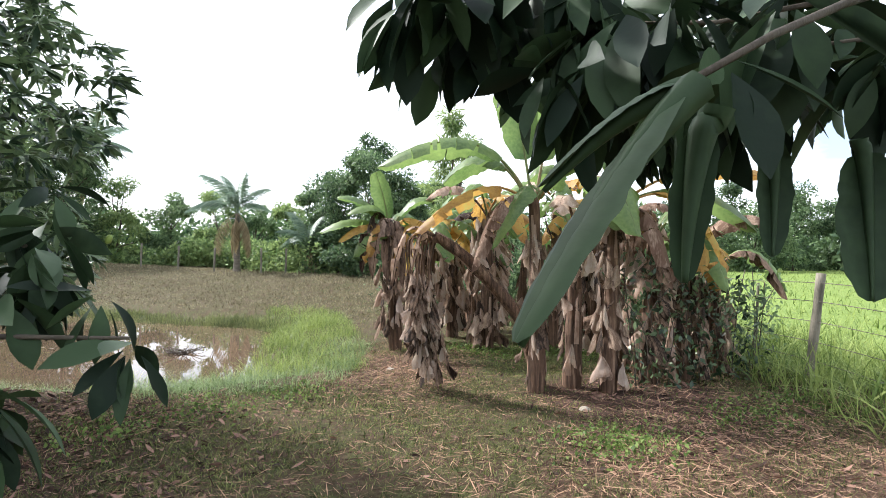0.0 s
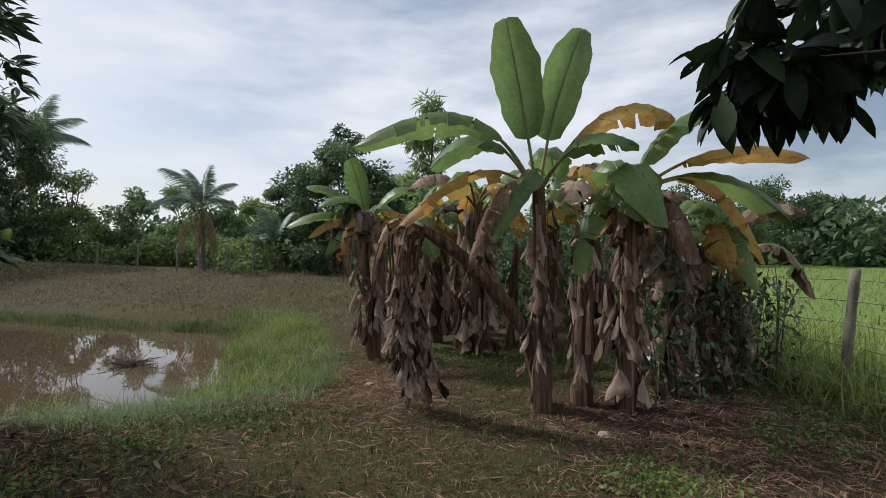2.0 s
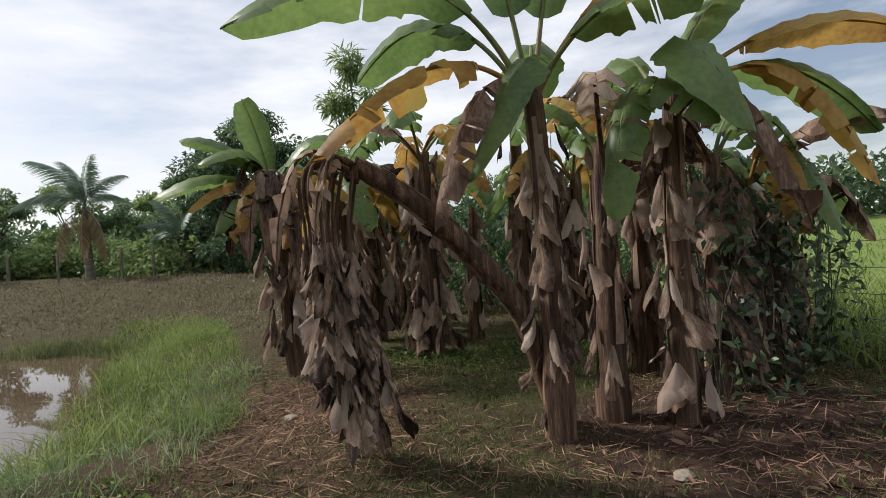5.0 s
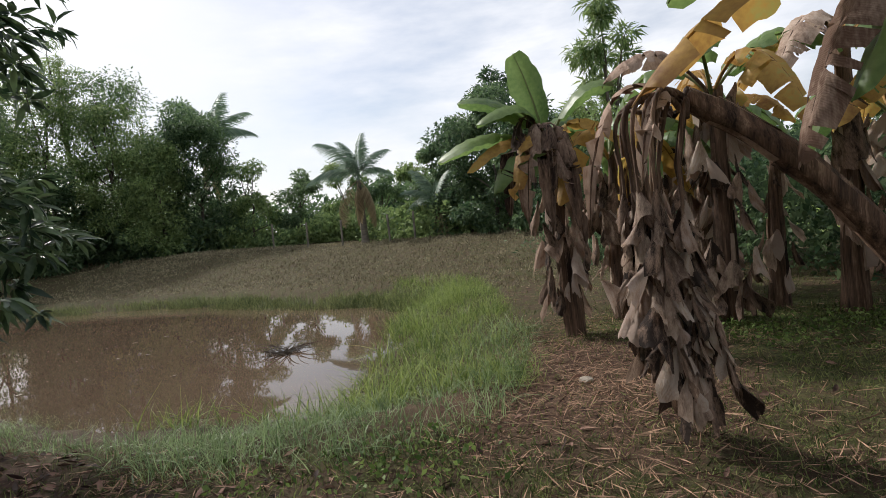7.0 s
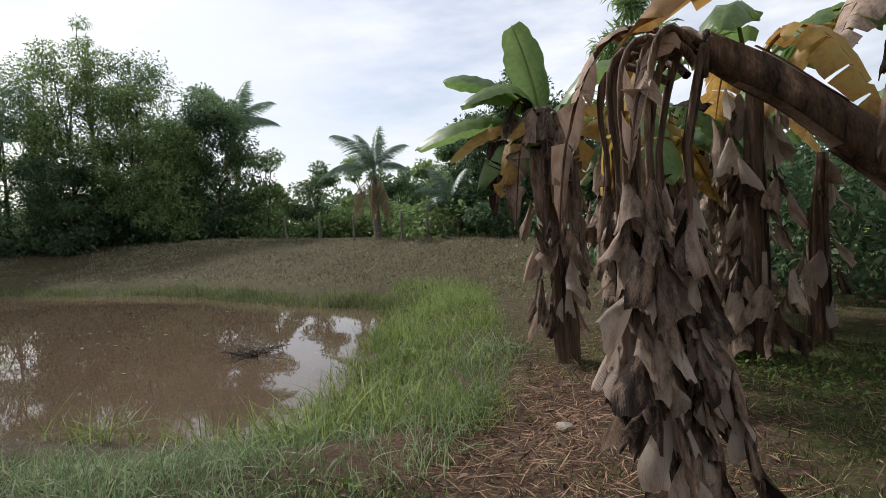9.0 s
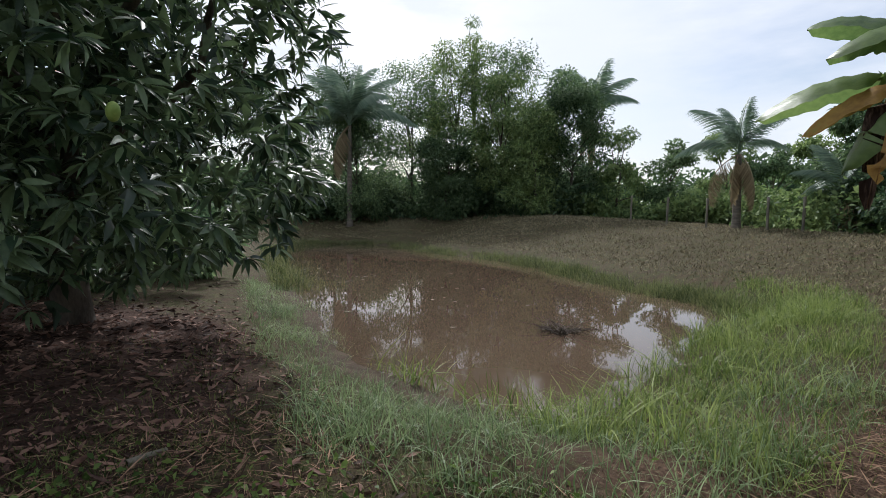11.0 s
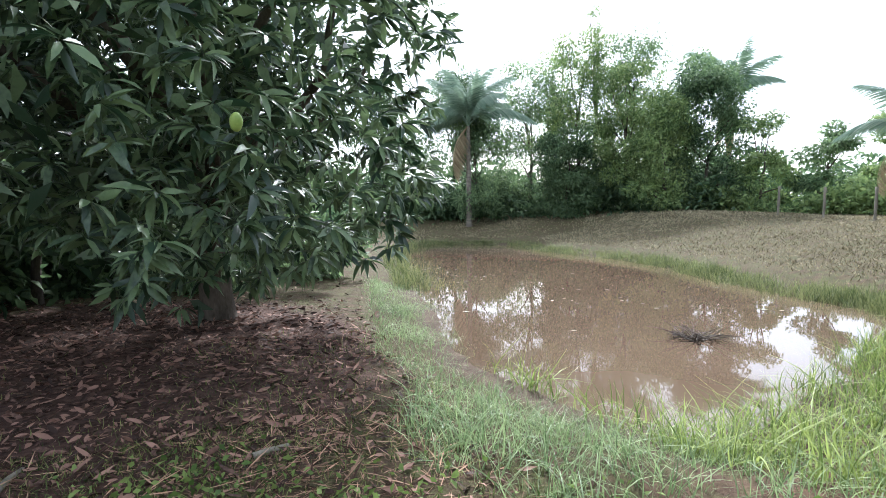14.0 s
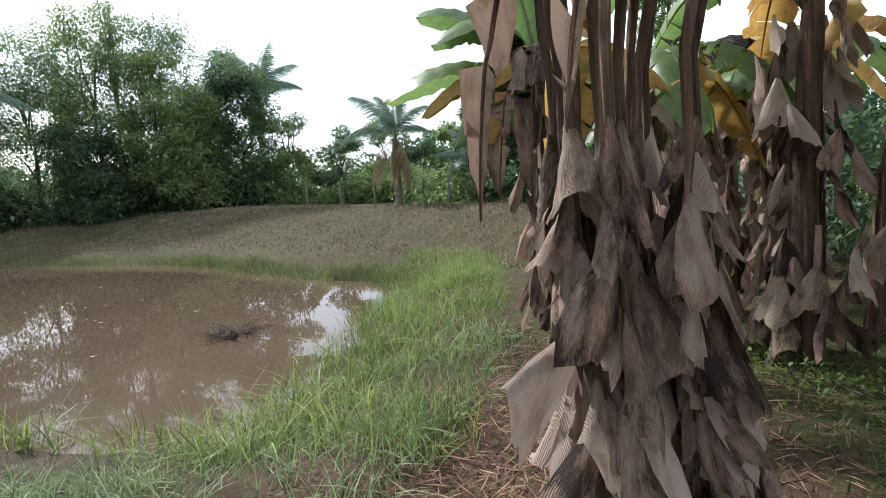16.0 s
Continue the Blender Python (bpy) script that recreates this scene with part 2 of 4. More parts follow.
def water_material():
    m = bpy.data.materials.new("pond_water")
    m.use_nodes = True
    n, l = m.node_tree.nodes, m.node_tree.links
    b = n["Principled BSDF"]
    b.inputs["Roughness"].default_value, b.inputs["IOR"].default_value = 0.02, 1.33
    co, big, rip, bp, ramp = n.new("ShaderNodeTexCoord"), n.new("ShaderNodeTexNoise"), n.new("ShaderNodeTexNoise"), n.new("ShaderNodeBump"), n.new("ShaderNodeValToRGB")
    big.inputs["Scale"].default_value, rip.inputs["Scale"].default_value = 0.35, 3.0
    l.new(co.outputs["Object"], big.inputs["Vector"])
    l.new(co.outputs["Object"], rip.inputs["Vector"])
    ramp.color_ramp.elements[0].color, ramp.color_ramp.elements[1].color = (0.085, 0.057, 0.038, 1), (0.135, 0.094, 0.064, 1)
    l.new(big.outputs["Fac"], ramp.inputs["Fac"])
    l.new(ramp.outputs["Color"], b.inputs["Base Color"])
    bp.inputs["Strength"].default_value, bp.inputs["Distance"].default_value = 0.025, 0.02
    l.new(rip.outputs["Fac"], bp.inputs["Height"])
    l.new(bp.outputs["Normal"], b.inputs["Normal"])
    return m


M_GROUND, M_WATER = ground_material(), water_material()

# ---- tools for meshes ----
rng = np.random.default_rng(7)


def mesh_of(name, verts, faces, mat, smooth=True, uv=None):
    me = bpy.data.meshes.new(name)
    verts, faces = np.asarray(verts, dtype=np.float32), np.asarray(faces, dtype=np.int32)
    k = faces.shape[1]
    me.vertices.add(len(verts))
    me.vertices.foreach_set("co", verts.ravel())
    me.loops.add(faces.size)
    me.loops.foreach_set("vertex_index", faces.ravel())
    me.polygons.add(len(faces))
    me.polygons.foreach_set("loop_start", np.arange(0, faces.size, k, dtype=np.int32))
    me.polygons.foreach_set("use_smooth", np.full(len(faces), smooth))
    me.materials.append(mat)
    me.update(calc_edges=True)
    if uv is not None:
        me.uv_layers.new(name="UVMap").data.foreach_set("uv", np.asarray(uv, np.float32)[faces.ravel()].ravel())
    return me


def part(name, verts, faces, mat, parent=None, label="", smooth=True):
    ob = new(name, mesh_of(name, verts, faces, mat, smooth))
    if parent is not None:
        ob.parent = parent
        ob.matrix_parent_inverse = parent.matrix_world.inverted() if parent.parent is None else Matrix()
    return tagged(ob, label=label) if label else ob


def thing(name, at, label, category, group="", kind=""):
    ob = new(name)
    ob.empty_display_size = 0.2
    ob.location = at
    bpy.context.view_layer.update()
    return tagged(ob, label, category, group, kind)


def join(pieces):
    vs, fs, n = [], [], 0
    for v, f in pieces:
        vs.append(np.asarray(v))
        fs.append(np.asarray(f) + n)
        n += len(v)
    return np.concatenate(vs), np.concatenate(fs)


def tube(points, radii, sides=8, cap=True):
    p = np.asarray(points, float)
    r = np.broadcast_to(np.asarray(radii, float), (len(p),))
    t = np.gradient(p, axis=0)
    t /= np.linalg.norm(t, axis=1)[:, None] + 1e-9
    ref = np.array([0, 0, 1.0]) if abs(t[:, 2]).mean() < 0.8 else np.array([1.0, 0, 0])
    u = np.cross(t, ref)
    u /= np.linalg.norm(u, axis=1)[:, None] + 1e-9
    w = np.cross(t, u)
    a = np.linspace(0, 2 * math.pi, sides, endpoint=False)
    ring = p[:, None] + r[:, None, None] * (np.cos(a)[None, :, None] * u[:, None] + np.sin(a)[None, :, None] * w[:, None])
    v = ring.reshape(-1, 3)
    f = []
    for i in range(len(p) - 1):
        for j in range(sides):
            k = (j + 1) % sides
            f.append((i * sides + j, i * sides + k, (i + 1) * sides + k, (i + 1) * sides + j))
    if cap:
        v = np.concatenate([v, p[[-1]]])
        c = len(v) - 1
        b0 = (len(p) - 1) * sides
        for j in range(0, sides, 2):
            f.append((b0 + j, b0 + (j + 1) % sides, b0 + (j + 2) % sides, c))
    return v, np.array(f)


def bezier(a, c, b, n):
    s = np.linspace(0, 1, n)[:, None]
    return (1 - s) ** 2 * np.asarray(a, float) + 2 * s * (1 - s) * np.asarray(c, float) + s ** 2 * np.asarray(b, float)


def leaf_sheet(length, width, segs=4, fold=0.25, droop=0.2, peak=0.4):
    """A pointed leaf along +y: two halves that meet in a shallow fold and bend down towards the tip."""
    v, f = [], []
    for i in range(segs + 1):
        s = i / segs
        half = width / 2 * (math.sin(math.pi * min(1, s ** (math.log(0.5) / math.log(peak)))) ** 0.8 if 0 < s < 1 else 0.03)
        y, z = length * s * (1 - 0.15 * droop * s), -length * droop * s * s
        v += [(-half, y, z + fold * half), (0, y, z), (half, y, z + fold * half)]
        if i:
            b = 3 * i
            f += [(b - 3, b - 2, b + 1, b), (b - 2, b - 1, b + 2, b + 1)]
    return np.array(v), np.array(f)


def blade_sheet(length, width, bend, segs=3):
    v, f = [], []
    for i in range(segs + 1):
        s = i / segs
        half = width / 2 * (1 - 0.93 * s ** 1.6)
        v += [(-half, length * bend * s * s, length * s * (1 - 0.35 * bend * s)), (half, length * bend * s * s, length * s * (1 - 0.35 * bend * s))]
        if i:
            f.append((2 * i - 2, 2 * i - 1, 2 * i + 1, 2 * i))
    return np.array(v), np.array(f)


def frames_of(ways, spin):
    """Turns whose y axis is each way; spin turns the sheet about it."""
    y = ways / (np.linalg.norm(ways, axis=1)[:, None] + 1e-9)
    up = np.where(np.abs(y[:, 2:3]) > 0.95, np.array([[1.0, 0, 0]]), np.array([[0, 0, 1.0]]))
    x = np.cross(y, up)
    x /= np.linalg.norm(x, axis=1)[:, None]
    z = np.cross(x, y)
    c, s = np.cos(spin)[:, None], np.sin(spin)[:, None]
    return np.stack([x * c + z * s, y, z * c - x * s], axis=2)


def upright_frames(n, lean=0.25):
    """Turns for blades that grow up along z with a random heading and lean."""
    a = rng.uniform(0, 2 * math.pi, n)
    z = np.stack([rng.normal(0, lean, n), rng.normal(0, lean, n), np.ones(n)], 1)
    z /= np.linalg.norm(z, axis=1)[:, None]
    x = np.stack([np.cos(a), np.sin(a), np.zeros(n)], 1)
    x -= z * (x * z).sum(1)[:, None]
    x /= np.linalg.norm(x, axis=1)[:, None]
    return np.stack([x, np.cross(z, x), z], axis=2)


def scatter(sheets, turns, places, sizes):
    """Many copies of a few sheets as one set of vertices and faces."""
    vs, fs, n = [], [], 0
    pick = np.arange(len(places)) % len(sheets)
    for k, (v, f) in enumerate(sheets):
        m = pick == k
        if not m.any():
            continue
        w = np.einsum("nij,vj->nvi", turns[m] * sizes[m][:, None, None], v) + places[m][:, None]
        count = len(w)
        vs.append(w.reshape(-1, 3))
        fs.append((f[None] + n + (np.arange(count) * len(v))[:, None, None]).reshape(-1, f.shape[1]))
        n += count * len(v)
    return np.concatenate(vs), np.concatenate(fs)


# ---- ground and pond ----
WATER = -0.30
SHORE = np.array([(-3.0, 8.1), (-3.7, 7.75), (-4.7, 7.65), (-5.7, 7.5), (-8.3, 8.3), (-11.5, 9.2), (-17, 10.8), (-24, 13.2), (-29, 17.2), (-25.5, 20.3), (-20, 18.8),
                  (-14, 18.4), (-11.5, 17.4), (-9.4, 16.4), (-7.0, 15.5), (-5.0, 15.2), (-4.5, 14.2), (-3.8, 11.5), (-3.3, 9.4)])


def off_shore(x, y):
    """Metres outside the water's edge (inside: minus)."""
    p = np.stack([np.asarray(x, float).ravel(), np.asarray(y, float).ravel()], 1)
    best, inside = np.full(len(p), 1e9), np.zeros(len(p), bool)
    for a, b in zip(SHORE, np.roll(SHORE, -1, axis=0)):
        d = b - a
        s = np.clip(((p - a) @ d) / (d @ d), 0, 1)
        best = np.minimum(best, np.linalg.norm(p - (a + s[:, None] * d), axis=1))
        cross = ((a[1] > p[:, 1]) != (b[1] > p[:, 1])) & (p[:, 0] < (b[0] - a[0]) * (p[:, 1] - a[1]) / (b[1] - a[1] + 1e-12) + a[0])
        inside ^= cross
    return np.where(inside, -best, best).reshape(np.shape(x))


def step(v):
    v = np.clip(v, 0, 1)
    return v * v * (3 - 2 * v)


def wave(x, y, k, seed):
    return np.sin(x * k + seed + 1.7 * np.sin(y * k * 0.7 + seed * 2)) * np.cos(y * k * 1.1 - seed + 1.3 * np.sin(x * k * 0.6))


def ground_z(x, y):
    x, y = np.asarray(x, float), np.asarray(y, float)
    d = off_shore(x, y)
    edge = -0.30 * (1 - step((d + 0.05) / 1.5)) - 0.7 * step(-d / 1.5)
    far = step((y - 13.5) / 4.0) * step((1.5 - x) / 4.0)
    bank = (0.90 + 0.55 * step((-x - 8) / 18.0)) * step((d - 0.2) / 10.0) * far
    field = 0.8 * step((y - 18) / 26.0) * step((x + 3) / 6.0)
    bumps = 0.025 * wave(x, y, 1.3, 0.4) + 0.012 * wave(x, y, 3.7, 1.9)
    return edge + np.maximum(bank, field) + bumps * step((d + 0.3) / 0.8)


def grow(lo, hi, fine, far):
    """Lines close together from lo to hi, then wider and wider."""
    core = np.arange(lo, hi + 1e-6, fine)
    out, s, p = [], fine, 0
    while p < far:
        s *= 1.14
        p += s
        out.append(p)
    out = np.array(out)
    return np.concatenate([lo - out[::-1], core, hi + out])


def build_ground():
    gx, gy = grow(-10, 7, 0.14, 1500), grow(-2, 18, 0.14, 1500)
    X, Y = np.meshgrid(gx, gy)
    Z = ground_z(X, Y)
    v = np.stack([X, Y, Z], -1).reshape(-1, 3)
    w = len(gx)
    i = np.arange(len(gy) - 1)[:, None] * w + np.arange(w - 1)[None]
    f = np.stack([i, i + 1, i + 1 + w, i + w], -1).reshape(-1, 4)
    ob = new("ground", mesh_of("ground", v, f, M_GROUND))
    x, y = v[:, 0], v[:, 1]
    d = off_shore(x, y)
    spot = lambda cx, cy, r: step(1.4 - np.hypot(x - cx, y - cy) / r)
    field = 0.75 * step((x - 4.6 + 0.25 * wave(x, y, 2.7, 0.5)) / 1.6) + step((y - 34 - 0.2 * x) / 6)
    # The 0.75 spot paints the banana clump's shade into the ground colour.
    litter_shade = step(1.7 - np.hypot((x + 6.7) / 3.2, (y - 3.5) / 2.6)) * step((d - 0.5) / 0.6) + 0.42 * spot(3.0, 4.2, 2.0) + 0.75 * spot(2.3, 6.4, 1.5)
    straw = 0.25 + 0.5 * spot(-1.0, 8.0, 1.6) + 0.4 * spot(2.6, 4.0, 1.6) + 0.45 * spot(0.5, 2.5, 1.0) + 0.05 * step((d - 1) / 2) * step((y - 15) / 2)
    green = 0.46 - 0.35 * spot(-1.0, 8.0, 1.4) - 0.2 * spot(2.6, 4.0, 1.6) + 0.2 * spot(1.3, 9.5, 2.0) + 0.02 * step((y - 15) / 2)
    mud = step(1 - d / 0.7)
    for name, value in (("straw", straw), ("green", green), ("litter_shade", litter_shade), ("mud", mud), ("field", np.clip(field, 0, 1))):
        at = ob.data.attributes.new(name, "FLOAT", "POINT")
        at.data.foreach_set("value", np.asarray(value, np.float32))
    return tagged(ob, "uneven earth with dry straw, mown grass, fallen leaves and painted shade by the bananas", "ground", kind="structure")


build_ground()


def build_water():
    c = SHORE.mean(0)
    ring = []
    for a, b in zip(SHORE, np.roll(SHORE, -1, axis=0)):
        for s in np.linspace(0, 1, 5)[:-1]:
            p = a + s * (b - a)
            o = p - c
            ring.append(p + o / np.linalg.norm(o) * 0.9)
    ring = np.array(ring)
    v = np.concatenate([np.c_[ring, np.full(len(ring), WATER)], [[c[0], c[1], WATER]]])
    n = len(ring)
    f = [(i, (i + 1) % n, n) for i in range(n)]
    ob = new("pond_water", mesh_of("pond_water", v, f, M_WATER))
    return tagged(ob, "still muddy brown pond water mirroring the sky", "water", kind="structure")


build_water()

# ---- banana plants ----


def banana_leaf(parent, base, bend, tip, width, mat, torn=0.3, name="leaf", label="", droop=0.35, stalk=0.18):
    """A blade on an arching midrib: two halves cut by tears, each strip hanging a little by its own."""
    n = 30
    p = bezier(base, bend, tip, n)
    t = np.gradient(p, axis=0)
    t /= np.linalg.norm(t, axis=1)[:, None]
    up = np.array([0, 0, 1.0])
    side = np.cross(t, up) if t[:, 2].mean() < 0.75 else np.cross(t, np.array([0.25, 1.0, 0.0]))
    for i in range(n):
        if np.linalg.norm(side[i]) < 0.25:
            side[i] = np.cross(t[i], np.array([0.3, 1, 0.2]))
    side /= np.linalg.norm(side, axis=1)[:, None]
    nor = np.cross(side, t)
    s = np.linspace(0, 1, n)
    body = np.clip((s - stalk) / (1 - stalk), 0, 1)
    half = 1.22 * width / 2 * np.clip(np.sin(np.pi * np.clip(body * 0.94 + 0.05, 0, 1)) ** 0.45, 0, 1) * (body > 0)
    half *= 1 + 0.05 * np.sin(s * 21 + width * 40) + 0.035 * np.sin(s * 47)
    half[-1] = width * 0.06
    pieces = []
    start = int(np.argmax(body > 0))
    for sign in (-1, 1):
        cuts = [start]
        while cuts[-1] < n - 1:
            cuts.append(min(n - 1, cuts[-1] + (n if rng.random() > torn * 3 + 0.04 else int(rng.integers(1, 6)))))
        for a, b in zip(cuts[:-1], cuts[1:]):
            sag, short, skew = rng.uniform(0.0, 1.0) * torn, rng.uniform(1 - 0.3 * torn, 1.0), rng.normal(0, 0.10) * torn
            v, f = [], []
            rows = range(a, b + 1)
            for r, i in enumerate(rows):
                gap = 0.0 if torn < 0.05 else (0.5 if r == 0 else -0.5 if r == b - a else 0) * 0.5
                for c, u in enumerate((0.0, 0.35, 0.7, 1.0)):
                    w = half[i] * u * short
                    fall = (droop + sag) * half[i] * u * u - 0.12 * half[i] * math.sin(min(1, u * 1.5) * math.pi)
                    q = p[i] + sign * side[i] * w * math.cos(min(1.2, (droop + sag) * u)) - nor[i] * fall + t[i] * ((gap * 0.05 + skew) * u + 0.22 * w)
                    q = q + nor[i] * 0.022 * half[i] * math.sin(i * 1.9 + u * 5)
                    v.append(q)
                    if r and c:
                        k = r * 4 + c
                        f.append((k - 5, k - 4, k, k - 1) if sign > 0 else (k - 1, k, k - 4, k - 5))
            if f:
                pieces.append((v, np.array(f)))
    v, f = join(pieces)
    ob = part(name, v, f, mat, parent, label)
    rv, rf = tube(p - nor * 0.006, np.linspace(0.022, 0.004, n) * (0.6 + width), 6)
    part("midrib", rv, rf, M_GREENSTEM if mat is M_BANANA else mat if mat is M_SILHOUETTE else M_YELLOWSTEM if mat is M_YELLOW else M_STEM, ob)
    return ob


def dead_flap(width, seed):
    """A dry piece of leaf one metre long that hangs down from the origin: a curled sheet that widens downward, with a slanting lower
    edge whose corner kicks out. Returns vertices, faces and the sheet's own coordinates."""
    r = np.random.default_rng(seed)
    ny, nx = 11, 9
    arc, slant, lean = r.uniform(1.1, 3.0), r.choice([-1, 1]) * r.uniform(0.2, 0.7), r.normal(0, 0.16)
    kick, twist, fold, where = r.uniform(-0.08, 0.16), r.normal(0, 0.5), r.uniform(-0.5, 0.7), r.uniform(0.3, 0.7)
    p = r.uniform(0, 6.28, 5)
    v, f, uv = [], [], []
    for i in range(ny):
        s = i / (ny - 1)
        w = width * (0.16 + 0.84 * min(1, s * 1.5) ** 0.9) * (1 - 0.25 * max(0, s - 0.75))
        a = arc * (1 - 0.3 * s + 0.2 * math.sin(p[0] + 3 * s))
        for j in range(nx):
            q = j / (nx - 1)
            th = (q - 0.5) * a
            rad = w / max(0.4, a)
            x, y = rad * math.sin(th), rad * (1 - math.cos(th)) * 1.6
            y += fold * 0.35 * w * max(0.0, 0.22 - abs(q - where)) / 0.22
            y += -kick * s ** 2.2 * (0.4 + 1.2 * (q if slant > 0 else 1 - q)) + 0.014 * math.sin(17 * q + 9 * s + p[1]) + 0.02 * s * math.sin(7 * s + p[2])
            z = -s * (1 + slant * (q - 0.5)) + 0.05 * s * s * math.sin(9 * q + p[3]) + 0.035 * s * s * math.sin(23 * q + p[4])
            x += lean * s * s
            c, k = math.cos(twist * s), math.sin(twist * s)
            v.append((x * c - y * k, x * k + y * c, z))
            uv.append((q + 0.35 * s * lean, s))
            if i and j:
                m = i * nx + j
                f.append((m - nx - 1, m - nx, m, m - 1))
    return np.array(v), np.array(f), np.array(uv)


FLAPS = [dead_flap(w, k) for k, w in enumerate((0.40, 0.70, 0.34, 0.80, 0.52, 0.90, 0.38, 0.62, 0.76, 0.46, 0.84, 0.56, 0.42, 0.70, 0.36, 0.66))]
FLAP_MESH = [[mesh_of("dead_leaf", v, f, m, True, uv) for v, f, uv in FLAPS] for m in (M_FLAP, M_PALEFLAP)]


def hang_flap(parent, at, length, yaw, tilt=0.0, pale=False, sway=0.12):
    ob = new("dead_leaf", FLAP_MESH[int(pale)][int(rng.integers(len(FLAPS)))])
    ob.parent = parent
    ob.matrix_basis = parent.matrix_world.inverted() @ (Matrix.Translation(at) @ Euler((tilt, rng.normal(0, sway), yaw)).to_matrix().to_4x4() @ Matrix.Diagonal((length * rng.uniform(0.8, 1.15), length, length, 1)))
    return ob


def pseudostem(parent, points, radius, mat=None, top=0.5):
    """A stem of overlapping dry sheaths, swollen at the foot."""
    p = np.asarray(points, float)
    n = 22
    s = np.linspace(0, 1, n)
    q = np.stack([np.interp(s, np.linspace(0, 1, len(p)), p[:, k]) for k in range(3)], 1)
    for _ in range(3):
        q[1:-1] = (q[:-2] + q[1:-1] * 2 + q[2:]) / 4
    r = radius * (1.15 - (1.15 - top) * s) * (1 + 0.05 * np.sin(s * 25 + rng.uniform(0, 6)))
    v, f = tube(q, r, 16)
    ang = np.tile(np.arange(16), n)
    axis = np.repeat(q, 16, axis=0)
    v[:len(axis)] = axis + (v[:len(axis)] - axis) * (1 + 0.09 * np.sin(ang * 2.6 + np.repeat(s * 8, 16)))[:, None]
    ob = part("pseudostem", v, f, mat or M_STEM, parent)
    for k in range(7):
        i = int(rng.integers(2, n - 6))
        a = rng.uniform(0, 6.28)
        m = 6
        strip, faces = [], []
        t = (q[-1] - q[0]) / np.linalg.norm(q[-1] - q[0])
        u = np.cross(t, [0.3, 0.9, 0.1])
        u /= np.linalg.norm(u)
        w = np.cross(t, u)
        for j in range(m):
            c = q[min(n - 1, i + j)]
            for e, b in enumerate((-0.3, 0.0, 0.3)):
                rr = r[min(n - 1, i + j)] * (1.10 + (0.25 * (j / m) ** 3)) + 0.004
                strip.append(c + rr * (math.cos(a + b * (1 - 0.5 * j / m)) * u + math.sin(a + b * (1 - 0.5 * j / m)) * w))
                if j and e:
                    x = j * 3 + e
                    faces.append((x - 4, x - 3, x, x - 1))
        part("dry_sheath", strip, np.array(faces), M_DEAD if k % 3 else M_PALEDEAD, ob)
    return ob


def skirt(parent, x, y, z0, z1, count, reach=0.16, size=(0.22, 0.50), pale=0.36):
    """Dead leaves that hang round a stem."""
    for k in range(count):
        a, z = rng.uniform(0, 6.28), rng.uniform(z0, z1)
        length = min(rng.uniform(*size), z - 0.02 - float(ground_z(x, y)))
        if length > 0.15:
            rr = reach * rng.uniform(0.6, 1.5)
            hang_flap(parent, (x + rr * math.cos(a), y + rr * math.sin(a), z), length, a + math.pi / 2, -rng.uniform(0.0, 0.32), rng.random() < pale, 0.25)


def plant(x, y, label):
    return thing("banana_plant", (x, y, float(ground_z(x, y)) - 0.03), label, "banana plant", "banana clump by the pond")


def petiole(parent, a, c, b, r=0.02, mat=None):
    v, f = tube(bezier(a, c, b, 10), np.linspace(r, r * 0.7, 10), 6)
    return part("stalk", v, f, mat or M_GREENSTEM, parent)


# the tall plant with two upright leaves
A = plant(1.15, 6.5, "tall banana plant with two upright leaves and a yellowing one")
pseudostem(A, [(1.15, 6.5, -0.03), (1.17, 6.5, 1.2), (1.12, 6.5, 2.5)], 0.100, None, 0.62)
for base, bend, tip, w, m, torn, st in (
        ((1.10, 6.5, 2.4), (0.98, 6.52, 3.3), (0.78, 6.55, 4.32), 0.46, M_BANANA, 0.0, 0.30),
        ((1.14, 6.5, 2.4), (1.25, 6.54, 3.3), (1.66, 6.62, 4.24), 0.42, M_BANANA, 0.0, 0.28),
        ((1.08, 6.5, 2.4), (0.50, 6.4, 3.72), (-0.88, 6.28, 2.82), 0.50, M_BANANA, 0.30, 0.25),
        ((1.08, 6.52, 2.4), (0.60, 6.8, 3.50), (-0.05, 7.2, 2.75), 0.48, M_BANANA, 0.25, 0.25),
        ((1.05, 6.48, 2.42), (0.45, 6.3, 2.95), (-0.45, 6.08, 1.92), 0.36, M_YELLOW, 0.55, 0.25),
        ((1.12, 6.45, 2.45), (1.05, 6.15, 2.95), (0.55, 6.2, 1.80), 0.40, M_BANANA, 0.12, 0.20),
        ((1.15, 6.5, 2.42), (1.80, 6.4, 3.60), (2.56, 6.3, 3.16), 0.58, M_YELLOW, 0.45, 0.22),
        ((1.06, 6.45, 2.4), (0.70, 6.35, 2.80), (0.32, 6.2, 1.55), 0.32, M_PALEDEAD, 0.55, 0.25),
        ((1.15, 6.55, 2.4), (1.35, 7.1, 3.40), (1.62, 7.8, 2.75), 0.50, M_BANANA, 0.2, 0.25),
        ((1.12, 6.5, 2.4), (1.55, 6.2, 3.2), (1.95, 5.75, 2.75), 0.42, M_BANANA, 0.25, 0.25)):
    banana_leaf(A, base, bend, tip, w, m, torn, stalk=st)
skirt(A, 1.15, 6.5, 0.3, 2.3, 30, 0.13, (0.14, 0.34), 0.5)

